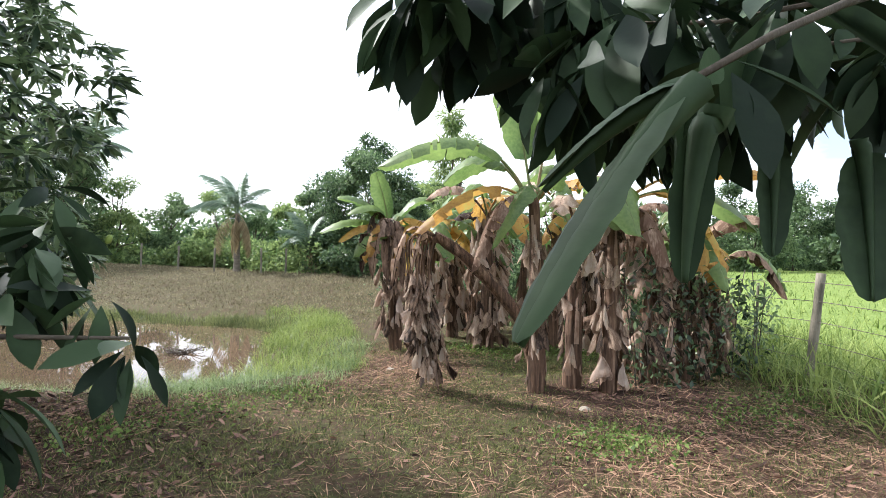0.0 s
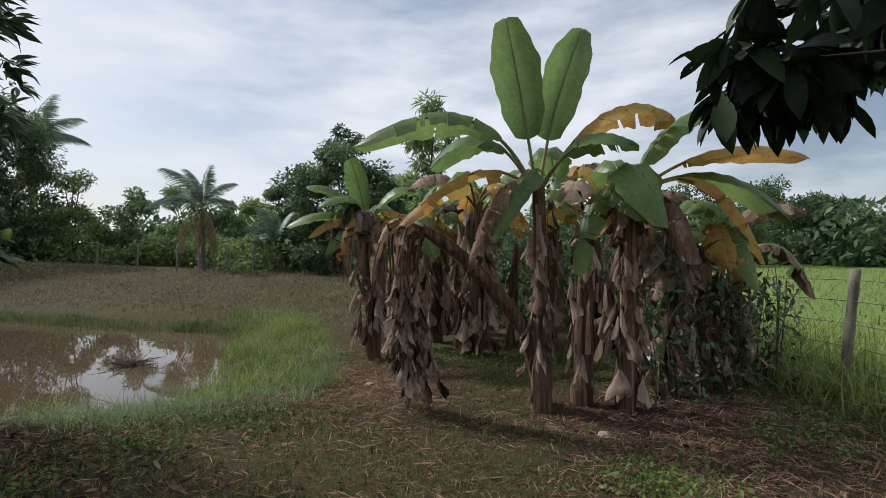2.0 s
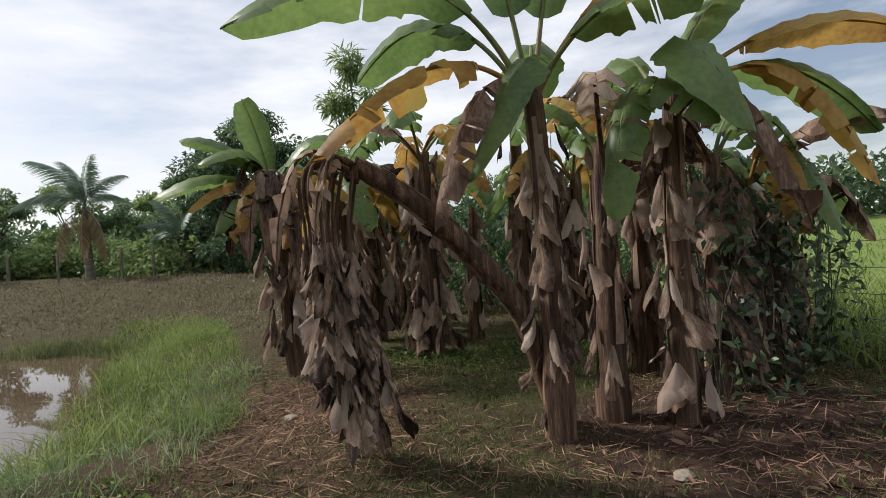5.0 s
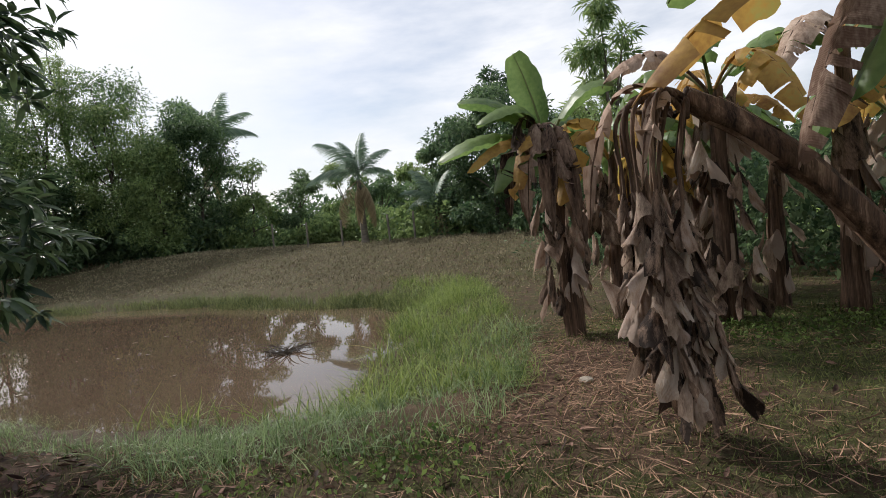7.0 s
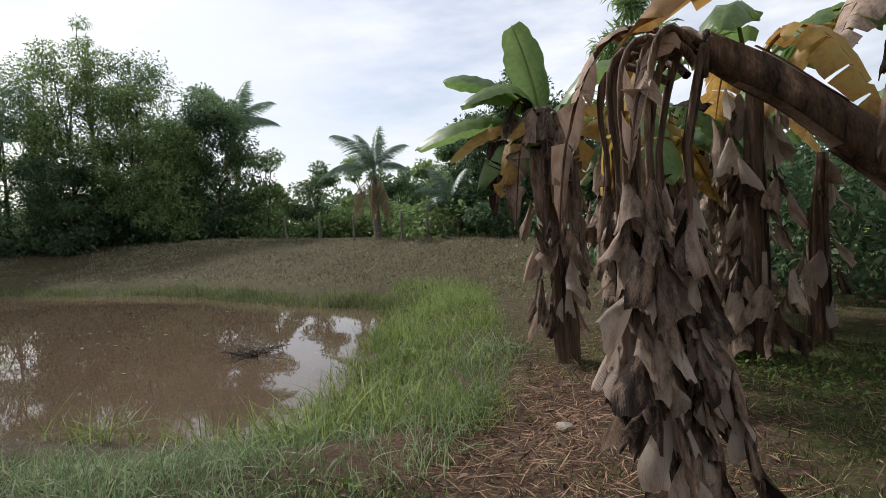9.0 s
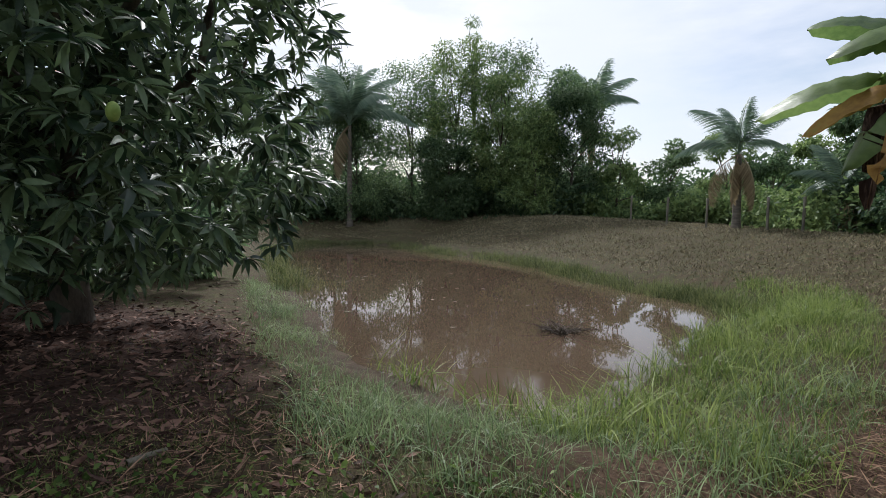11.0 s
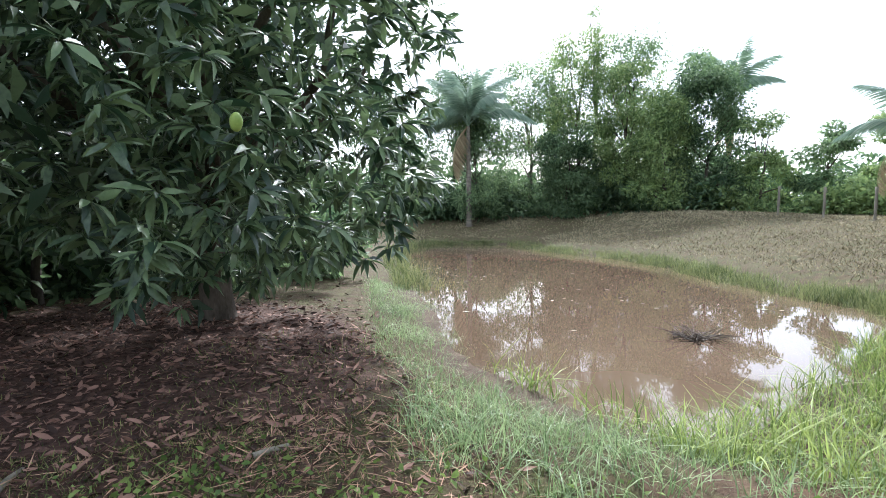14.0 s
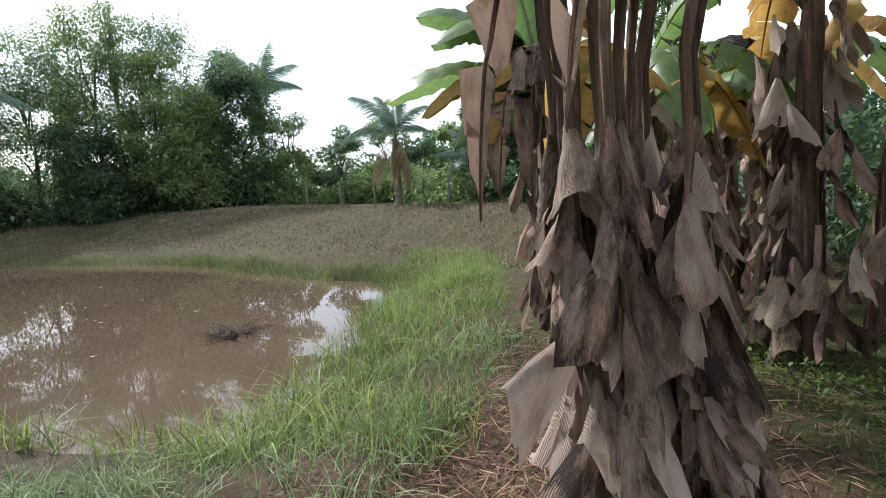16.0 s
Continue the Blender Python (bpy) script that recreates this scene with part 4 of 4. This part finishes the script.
for args in ((14, 40, 5.0, 3.2, M_TREE), (19, 44, 5.6, 3.4, M_DARKTREE), (24, 43, 5.2, 3.4, M_TREE), (29, 46, 7.2, 3.6, M_DARKTREE), (34, 47, 6.2, 3.6, M_DARKTREE), (40, 49, 6.8, 4.0, M_TREE), (9, 38, 4.6, 3.0, M_TREE), (26, 52, 8.4, 3.4, M_DARKTREE), (4, 36, 4.4, 3.0, M_DARKTREE)):
    far_tree("tree", *args, "round green tree across the grass field", 8000, 0.28, 24, 0.03, group="trees across the field")


def far_wood():
    pts = []
    for a in np.linspace(-75, 75, 240):
        r = 62 + 8 * math.sin(a * 0.3) + rng.uniform(-3, 3)
        x, y = -r * math.sin(radians(a)) - 5, r * math.cos(radians(a)) + 5
        h = rng.uniform(3.0, 6.5)
        n = 160
        w = rng.normal(size=(n, 3))
        w /= np.linalg.norm(w, axis=1)[:, None]
        pts.append(np.array([x, y, float(ground_z(x, y)) + h * 0.45]) + w * np.array([2.4, 2.4, h * 0.5]) * rng.uniform(0.7, 1.1, (n, 1)))
    pts = np.concatenate(pts)
    v, f = scatter(LEAF_FAR, frames_of(rng.normal(size=pts.shape), rng.normal(0, 1, len(pts))), pts, rng.uniform(0.5, 1.0, len(pts)))
    ob = new("far_woods", mesh_of("far_woods", v, f, M_DARKTREE))
    tagged(ob, "distant dark green woods along the horizon", "woods", kind="stuff")


far_wood()

# ---- coconut palms ----


def frond_mesh(length, sag, mat, seed, leaflet=0.55, splay=0.9):
    r = np.random.default_rng(seed)
    p = bezier((0, 0, 0), (0, length * 0.55, length * (0.30 - 0.1 * sag)), (0, length * (1 - 0.18 * sag), -length * 0.45 * sag), 26)
    pieces = [tube(p, np.linspace(0.035, 0.006, 26) * length / 3.0, 6)]
    base, ways, sizes = [], [], []
    for i in range(60):
        s = 0.16 + 0.84 * i / 59
        k = s * 25
        j = min(24, int(k))
        c = p[j] + (p[j + 1] - p[j]) * (k - j)
        t = p[j + 1] - p[j]
        t /= np.linalg.norm(t)
        for sg in (-1, 1):
            base.append(c)
            ways.append(np.array([sg * splay, 0, 0]) + t * 0.75 + np.array([0, 0, -0.55 - 0.4 * r.random()]))
            sizes.append(length * 0.30 * (0.45 + 0.75 * math.sin(math.pi * min(1, 0.15 + s * 0.82))) * r.uniform(0.85, 1.1) * leaflet / 0.55)
    sheets = [leaf_sheet(1.0, 0.055, 3, 0.5, d, 0.35) for d in (0.25, 0.5)]
    pieces.append(scatter(sheets, frames_of(np.array(ways), np.zeros(len(ways))), np.array(base), np.array(sizes)))
    v, f = join(pieces)
    return mesh_of("frond", v, f, mat)


FRONDS = [frond_mesh(3.0, s, M_PALM, k, 0.52) for k, s in enumerate((0.25, 0.55, 0.85, 1.15))]
DRYFROND = frond_mesh(3.0, 0.3, M_DRYPALM, 9, 0.5, 0.42)


def palm(x, y, trunk_h, frond_len, count, label, dry=4):
    z = float(ground_z(x, y)) - 0.05
    T = thing("coconut_palm", (x, y, z), label, "palm tree", "coconut palms round the pond")
    p = bezier((x, y, z), (x, y, z + trunk_h * 0.6), (x, y, z + trunk_h), 14)
    r = np.linspace(0.17, 0.11, 14) * (1 + 0.06 * (np.arange(14) % 2))
    r[0] *= 1.3
    v, f = tube(p, r, 10)
    part("trunk", v, f, M_PALMBARK, T)
    top = Vector((x, y, z + trunk_h))
    for k in range(count + dry):
        dead = k >= count
        a, e = k * 2.4 + x, (-0.95 - 0.25 * (k % 3) / 2 if dead else 1.46 - 0.85 * (k / count))
        if dead:
            a = 2.2 + 1.9 * math.sin(2.7 * (k - count) + x)
        ob = new("frond", DRYFROND if dead else FRONDS[min(3, int(4 * k / count))])
        ob.parent = T
        ob.matrix_basis = T.matrix_world.inverted() @ (Matrix.Translation(top) @ Euler((e if dead else e * 0.9, 0, a)).to_matrix().to_4x4() @ Matrix.Scale(frond_len / 3.0 * rng.uniform(0.85, 1.1), 4))
        if dead:
            tagged(ob, label="dry brown hanging frond")
    return T


palm(-11.1, 28.0, 3.1, 2.5, 9, "young coconut palm with a few dry hanging fronds", 4)
palm(-31.7, 20.9, 6.4, 4.0, 15, "tall coconut palm with a slim grey trunk", 2)
palm(-25.6, 37.0, 7.2, 4.0, 13, "coconut palm standing behind the bank trees", 2)
palm(-7.2, 27.5, 1.3, 2.4, 7, "small coconut palm with dry fronds beside dark bushes", 4)
palm(-4.05, 1.65, 3.3, 2.4, 6, "coconut palm with dry hanging fronds beside the mango tree", 7)

# ---- fence ----


def fence_post(x, y, h, r, lean, label):
    z = float(ground_z(x, y))
    n = 8
    p = np.array([(x + lean[0] * s, y + lean[1] * s, z - 0.2 + (h + 0.2) * s) for s in np.linspace(0, 1, n)])
    v, f = tube(p, r * (1 + 0.08 * np.sin(np.arange(n) * 2.1)), 10)
    ob = new("fence_post", mesh_of("fence_post", v, f, M_POST))
    return tagged(ob, label, "fence post", "posts of the wire fence")


fence_post(4.98, 7.1, 1.52, 0.06, (0.24, 0.05), "grey weathered wooden fence post leaning slightly")
for y in (10.4, 13.8, 17.0, 3.6, 0.4):
    fence_post(5.0 + 0.03 * math.sin(y), y, 1.3, 0.05, (0.03, 0.0), "grey weathered wooden fence post")
fence_post(4.78, 8.05, 1.35, 0.02, (0.10, 0.05), "thin stick overgrown with a climbing vine")
for k, z in enumerate((0.30, 0.56, 0.84, 1.12, 1.38)):
    ys = np.linspace(-3, 20, 120)
    p = np.stack([5.06 + 0.1 * z / 1.3 * np.exp(-((ys - 7.1) / 2) ** 2), ys, z - 0.03 * np.sin((ys - 7.1) / 3.2 * math.pi) ** 2], 1)
    pieces = [tube(p, 0.005, 5)]
    for y in np.arange(3, 14, 0.14):
        i = int((y + 3) / 23 * 119)
        pieces.append(tube(np.array([p[i] + (-0.012, 0, -0.014), p[i], p[i] + (0.012, 0.004, 0.014)]), 0.002, 4))
    v, f = join(pieces)
    ob = new("barbed_wire", mesh_of("barbed_wire", v, f, M_WIRE))
    tagged(ob, "rusty barbed wire strand strung between fence posts", "fence wire", "strands of the wire fence")

V = thing("climbing_vine", (4.78, 8.0, 0.0), "green vine climbing a thin stick by the fence", "vine")
pts = bezier((4.78, 8.0, 0.0), (4.9, 8.0, 0.8), (4.95, 8.05, 1.35), 30)
v, f = tube(pts, 0.008, 5)
part("vine_stem", v, f, M_BARK, V)
c = np.repeat(pts[5:], 9, axis=0) + rng.normal(0, 0.13, (225, 3))
v, f = scatter(LEAF_FAR, frames_of(rng.normal(size=c.shape) - (0, 0, 0.5), rng.normal(0, 1, len(c))), c, rng.uniform(0.05, 0.10, len(c)))
part("leaves", v, f, M_TREE, V)
V = thing("climbing_vine", (3.6, 7.0, 0.0), "dark green vines smothering the dead banana leaves", "vine")
c = np.stack([rng.uniform(2.3, 4.7, 3600), rng.uniform(6.3, 8.5, 3600), rng.uniform(0.02, 1.85, 3600)], 1)
c = c[(np.abs(c[:, 1] - (6.55 + 0.55 * (c[:, 0] - 2.3))) < 0.5) & (c[:, 2] < 1.9 - 0.25 * (c[:, 0] - 2.3))]
v, f = scatter(LEAF_FAR, frames_of(rng.normal(size=c.shape) - (0, 0, 0.5), rng.normal(0, 1, len(c))), c, rng.uniform(0.06, 0.14, len(c)))
part("leaves", v, f, M_MANGO, V)
for k in range(16):
    x0 = rng.uniform(2.4, 4.6)
    y0 = 6.5 + 0.55 * (x0 - 2.3)
    v, f = tube(bezier((x0, y0, 0), (x0 + rng.normal(0, 0.3), y0 - 0.15, 0.9), (x0 + rng.normal(0, 0.3), y0, rng.uniform(1.0, 1.7)), 12), 0.006, 5)
    part("vine_stem", v, f, M_BARK, V)

# ---- ground cover ----


def spread(n, x0, x1, y0, y1, chance):
    x, y = rng.uniform(x0, x1, n), rng.uniform(y0, y1, n)
    keep = rng.random(n) < chance(x, y)
    return x[keep], y[keep]


def cover(name, label, category, x, y, sheets, sizes, mat, lean=0.3, lift=0.0):
    p = np.stack([x, y, np.maximum(ground_z(x, y), WATER - 0.25) - 0.01 + lift], 1)
    v, f = scatter(sheets, upright_frames(len(p), lean), p, sizes)
    return tagged(new(name, mesh_of(name, v, f, mat)), label, category, kind="stuff")


BLADES = [blade_sheet(1.0, w, b, 4) for w, b in ((0.020, 0.12), (0.030, 0.4), (0.026, 0.8), (0.040, 1.25))]
SHORTS = [blade_sheet(1.0, 0.10, b, 2) for b in (0.2, 0.6)]


def near_shore(lo, hi, soft=0.3):
    def chance(x, y):
        d = off_shore(x, y)
        patch = np.clip(0.5 + 0.5 * wave(x, y, 2.1, 0.7) + 0.25 * wave(x, y, 6.1, 1.7), 0.22, 1) * step((d + 0.75) / 1.1)
        return step((d - lo) / soft + 0.5) * step((hi - d) / soft + 0.5) * patch
    return chance


x, y = spread(52000, -5.6, -1.2, 7.6, 17, near_shore(-0.35, 1.75))
cover("tall_grass", "bright green tall grass along the pond edge", "grass", x, y, BLADES, rng.uniform(0.10, 0.44, len(x)) * np.clip(1.2 - 0.35 * off_shore(x, y), 0.5, 1), M_GRASS)
x, y = spread(80000, -12, -1.4, 5.2, 10.4, lambda x, y: near_shore(-0.7, 1.05 + 0.9 * step((x + 5.2) / 2.2))(x, y) * np.clip(0.42 + 0.5 * off_shore(x, y) + 0.45 * wave(x, y, 3.3, 0.6), 0.06, 1))
cover("tall_grass", "pale wet grass on the near pond margin", "grass", x, y, [blade_sheet(1.0, w, b, 4) for w, b in ((0.024, 0.15), (0.034, 0.6), (0.044, 1.1), (0.030, 1.5))], rng.uniform(0.07, 0.30, len(x)) * np.clip(0.55 + 0.3 * off_shore(x, y), 0.5, 0.95), M_WETGRASS, 0.35)
x, y = spread(60000, -30, -3, 14.4, 22, near_shore(-0.1, 0.7))
cover("tall_grass", "rough grass along the far pond edge", "grass", x, y, BLADES, rng.uniform(0.10, 0.32, len(x)), M_DULLGRASS)
x, y = spread(5000, 4.0, 7.5, 3.5, 12, lambda x, y: step((x - 4.0) / 0.6))
cover("tall_grass", "long grass along the wire fence", "grass", x, y, BLADES, rng.uniform(0.3, 0.75, len(x)), M_GRASS)
x, y = spread(40000, 5.2, 30, 3, 40, lambda x, y: 0.9 * step((x - 5.0) / 0.5) * np.clip(12 / (x + y), 0, 1))
cover("field_grass", "light green grass of the open field", "grass", x, y, SHORTS, rng.uniform(0.12, 0.34, len(x)), M_GRASS, 0.4)
land = lambda x, y: step((off_shore(x, y) - 0.70 - 0.75 * step((x + 5.2) / 2.2)) / 0.5)
fade = lambda x, y: np.clip(6.0 / np.hypot(x, y - 2.5), 0.12, 1)
shade = lambda x, y: 1 - 0.92 * step(1.22 - np.hypot((x + 6.7) / 3.2, (y - 3.5) / 2.5))
# Grass is thinned over the clump's painted shade, here and further down.
x, y = spread(190000, -7, 5.2, -1, 18, lambda x, y: land(x, y) * fade(x, y) * shade(x, y) * (0.50 + 0.5 * wave(x, y, 1.9, 2.2)) * (1 - 0.75 * step(1.3 - np.hypot(x + 1.0, y - 8.0) / 1.4)) * (1 - 0.7 * step(1.4 - np.hypot(x - 2.3, y - 6.4) / 1.5)))
cover("mown_grass", "short mown grass on the path", "grass", x, y, SHORTS, rng.uniform(0.03, 0.095, len(x)), M_LAWN, 0.8)
x, y = spread(130000, -7, 5.2, -1, 18, lambda x, y: land(x, y) * fade(x, y) * shade(x, y) * (0.35 + 0.3 * wave(x, y, 1.1, 0.2) + 0.6 * step(1.4 - np.hypot(x + 1.0, y - 8.0) / 1.7) + 0.5 * step(1.4 - np.hypot(x - 2.6, y - 4.0) / 1.8)))
p = np.stack([x, y, ground_z(x, y) + 0.008], 1)
a = rng.uniform(0, 6.28, len(x))
way = np.stack([np.cos(a), np.sin(a), rng.normal(0, 0.18, len(x))], 1)
v, f = scatter([leaf_sheet(1.0, 0.045, 2, 0.1, d, 0.4) for d in (-0.05, 0.08)], frames_of(way, rng.normal(0, 0.5, len(x))), p, rng.uniform(0.05, 0.17, len(x)))
tagged(new("dry_straw", mesh_of("dry_straw", v, f, M_STRAW)), "dry reddish straw and cut grass on the ground", "straw", kind="stuff")
x, y = spread(42000, -12, 4.8, -1, 8.2, lambda x, y: land(x, y) * np.maximum(step(1.75 - np.hypot((x + 6.2) / 3.4, (y - 3.5) / 2.6)), 0.03 + 0.25 * step(1.5 - np.hypot(x - 2.8, y - 5.0) / 1.8)))
p = np.stack([x, y, ground_z(x, y) + 0.012], 1)
a = rng.uniform(0, 6.28, len(x))
way = np.stack([np.cos(a), np.sin(a), rng.normal(0, 0.25, len(x))], 1)
v, f = scatter([leaf_sheet(1.0, 0.30, 3, 0.3, d, 0.45) for d in (-0.25, 0.2, 0.35)], frames_of(way, rng.normal(0, 0.6, len(x))), p, rng.uniform(0.04, 0.125, len(x)))
tagged(new("leaf_litter", mesh_of("leaf_litter", v, f, M_LITTER)), "fallen brown leaves under the mango tree", "leaves", kind="stuff")


x, y = spread(230000, -4.2, 5.0, 1.0, 10.5, lambda x, y: land(x, y) * shade(x, y) * np.clip(0.45 + 0.45 * wave(x, y, 1.6, 2.9) + 0.25 * wave(x, y, 5.3, 0.3), 0.05, 1) * (1 - 0.8 * step(1.3 - np.hypot(x + 1.0, y - 8.0) / 1.4)) * (1 - 0.7 * step(1.4 - np.hypot(x - 2.3, y - 6.4) / 1.5)))
cover("mown_grass", "thin mown grass between dry straw", "grass", x, y, SHORTS, rng.uniform(0.025, 0.085, len(x)), M_LAWN, 0.9)
x, y = spread(80000, -4.2, 5.0, 0.6, 10.5, lambda x, y: land(x, y) * shade(x, y) * np.clip(0.30 + 0.4 * wave(x, y, 1.3, 5.2) + 0.6 * step(1.4 - np.hypot(x + 1.1, y - 7.9) / 1.6) + 0.6 * step(1.4 - np.hypot(x - 2.6, y - 4.2) / 1.7) + 0.7 * step(1.4 - np.hypot(x + 3.5, y - 5.5) / 0.8), 0.04, 1))
p = np.stack([x, y, ground_z(x, y) + 0.014], 1)
a = rng.uniform(0, 6.28, len(x))
way = np.stack([np.cos(a), np.sin(a), rng.normal(0, 0.2, len(x))], 1)
v, f = scatter([leaf_sheet(1.0, 0.04, 2, 0.1, d, 0.4) for d in (-0.06, 0.1)], frames_of(way, rng.normal(0, 0.5, len(x))), p, rng.uniform(0.06, 0.24, len(x)))
tagged(new("dry_straw", mesh_of("dry_straw", v, f, M_STRAW)), "long dry reddish straw strewn on the path", "straw", kind="stuff")
spots = np.array([(1.45, 4.35), (1.7, 4.5), (-1.9, 6.2), (4.2, 6.0), (3.2, 5.4), (1.0, 9.0), (1.9, 9.3), (0.4, 9.6), (2.6, 9.0), (-2.6, 5.4), (-3.2, 4.6)])
q = np.repeat(spots, 420, axis=0) + rng.normal(0, 0.30, (420 * len(spots), 2))
q = q[off_shore(q[:, 0], q[:, 1]) > 0.9]
p = np.stack([q[:, 0], q[:, 1], ground_z(q[:, 0], q[:, 1]) + rng.uniform(0.01, 0.10, len(q))], 1)
v, f = scatter([simple_leaf(0.6, 0.2)], frames_of(rng.normal(size=p.shape), rng.normal(0, 1, len(p))), p, rng.uniform(0.02, 0.06, len(p)))
tagged(new("weeds", mesh_of("weeds", v, f, M_WEED)), "low green broad-leaved weeds in the grass", "weeds", kind="stuff")


def shore_fringe(first, last, count, reach, heights, label):
    """Grass tufts along a stretch of the water's edge."""
    line = SHORE[first:last]
    s = rng.uniform(0, len(line) - 1.001, count)
    i = s.astype(int)
    way = line[i + 1] - line[i]
    nor = np.stack([way[:, 1], -way[:, 0]], 1) / np.linalg.norm(way, axis=1)[:, None]
    q = line[i] + (s - i)[:, None] * way + nor * rng.uniform(*reach, (count, 1))
    keep = rng.random(count) < np.clip(0.55 + 0.5 * wave(q[:, 0], q[:, 1], 1.7, 0.9), 0.05, 1)
    q = q[keep]
    cover("tall_grass", label, "grass", q[:, 0], q[:, 1], [blade_sheet(1.0, 0.05, b) for b in (0.15, 0.4, 0.8)], rng.uniform(*heights, len(q)), M_DULLGRASS)


shore_fringe(8, 17, 34000, (-0.4, 0.8), (0.10, 0.38), "green grass fringe along the far shore")
shore_fringe(5, 9, 9000, (-0.5, 1.2), (0.15, 0.45), "grass fringe at the far end of the pond")
for x, y in ((-16.5, 28.6), (-14.2, 28.0), (-11.95, 27.2), (-9.4, 26.8), (-8.0, 26.2)):
    ob = fence_post(x, y, 1.25, 0.05, (0.04 * math.sin(x * 3), 0.0), "thin grey post on the far bank")
    ob["group"] = "posts on the far bank"
bank = lambda x, y: step((off_shore(x, y) - 0.8) / 0.8) * step((y - 13.5) / 2) * step((0.5 - x) / 2)
x, y = spread(150000, -34, 0, 14, 31, bank)
cover("bank_stubble", "cut dry grass and clods on the pond bank", "grass", x, y, [blade_sheet(1.0, 0.26, b, 2) for b in (0.3, 0.9)], rng.uniform(0.035, 0.12, len(x)), M_STUBBLE, 1.3)


def undergrowth(name, label, line, count, height, mat, size):
    """Low leafy growth along a line."""
    line = np.array(line, float)
    s = rng.uniform(0, len(line) - 1, count)
    i = np.minimum(s.astype(int), len(line) - 2)
    q = line[i] + (s - i)[:, None] * (line[i + 1] - line[i]) + rng.normal(0, 0.9, (count, 2))
    top = height * (0.55 + 0.45 * wave(q[:, 0], q[:, 1], 0.55, 1.0))
    p = np.stack([q[:, 0], q[:, 1], ground_z(q[:, 0], q[:, 1]) + np.abs(top) * rng.random(count) ** 0.8], 1)
    v, f = scatter(LEAF_FAR, frames_of(rng.normal(size=p.shape) - (0, 0, 0.3), rng.normal(0, 1, count)), p, size * rng.uniform(0.6, 1.3, count))
    return tagged(new(name, mesh_of(name, v, f, mat)), label, "undergrowth", kind="stuff")


undergrowth("undergrowth", "tangled undergrowth below the bank trees", ((-44, 14), (-36, 19), (-34, 24), (-29, 29), (-23, 32)), 34000, 3.6, M_DARKTREE, 0.34)
undergrowth("undergrowth", "bright low weeds behind the pond bank", ((-24, 33), (-18, 33), (-13, 34), (-9, 30), (-5, 27)), 20000, 2.4, M_LIGHTTREE, 0.26)
undergrowth("undergrowth", "dark growth behind the mango tree", ((-9, -3), (-12, 0), (-14, 4), (-19, 8), (-30, 11)), 36000, 3.2, M_DARKTREE, 0.26)
undergrowth("undergrowth", "weeds and saplings behind the banana clump", ((-0.5, 19), (1.5, 16.5), (3.5, 14.5), (4.5, 12)), 18000, 2.6, M_DARKTREE, 0.15)


def stone(x, y, r, label):
    bm = bmesh.new()
    bmesh.ops.create_icosphere(bm, subdivisions=2, radius=r)
    for q in bm.verts:
        q.co *= 1 + 0.35 * noise.noise(q.co * (1.3 / r) + Vector((x, y, 0)))
        q.co.z *= 0.55
    me = bpy.data.meshes.new("stone")
    bm.to_mesh(me)
    bm.free()
    me.materials.append(M_STONE)
    ob = new("stone", me)
    ob.location = (x, y, float(ground_z(x, y)) + 0.2 * r)
    return tagged(ob, label, "stone", "stones on the path")


stone(1.58, 5.72, 0.065, "pale flat stone in front of the bananas")
stone(-0.85, 7.8, 0.06, "pale stone on reddish straw")
stone(-1.42, 8.2, 0.045, "small pale stone at the grass edge")


def stick(points, r, label):
    p = np.array([(x, y, float(ground_z(x, y)) + r * 0.8 + h) for x, y, h in points])
    v, f = tube(p, np.linspace(r, r * 0.7, len(p)), 8)
    return tagged(new("stick", mesh_of("stick", v, f, M_POST)), label, "stick")


stick([(-3.58, 5.05, 0), (-3.62, 5.15, 0.003), (-3.66, 5.26, 0)], 0.022, "short grey piece of wood on the ground")
stick([(-3.75, 3.85, 0), (-3.88, 3.87, 0.004), (-4.0, 3.9, 0)], 0.018, "short stick on fallen leaves")

# ---- on the pond ----
T = thing("fallen_branch", (-5.5, 10.75, WATER), "dead twiggy branch lying in the pond", "branch")
for k in range(44):
    a = rng.uniform(0, 6.28)
    b = (-5.5 + rng.uniform(0.2, 0.7) * math.cos(a), 10.75 + rng.uniform(0.2, 0.6) * math.sin(a), WATER + rng.uniform(-0.02, 0.16))
    v, f = tube(bezier((-5.5 + rng.normal(0, 0.15), 10.75 + rng.normal(0, 0.1), WATER - 0.03), (-5.5 + 0.3 * math.cos(a), 10.75 + 0.3 * math.sin(a), WATER + 0.10), b, 7), np.linspace(0.010, 0.003, 7), 5)
    part("twig", v, f, M_BARK, T)
n = 60
x = np.concatenate([rng.normal(-9.5, 2.6, n), rng.normal(-14.8, 1.7, 120)])
y = np.concatenate([rng.normal(11.5, 2.0, n), rng.normal(10.9, 0.6, 120)])
keep = off_shore(x, y) < -0.3
x, y = x[keep], y[keep]
a = rng.uniform(0, 6.28, len(x))
v, f = scatter([leaf_sheet(1.0, 0.5, 2, 0.02, 0.0, 0.45)], frames_of(np.stack([np.cos(a), np.sin(a), 0 * a], 1), np.zeros(len(x))), np.stack([x, y, np.full(len(x), WATER + 0.006)], 1), rng.uniform(0.04, 0.16, len(x)))
tagged(new("floating_leaves", mesh_of("floating_leaves", v, f, M_PAD)), "small leaves and scum floating on the pond", "leaves", kind="stuff")
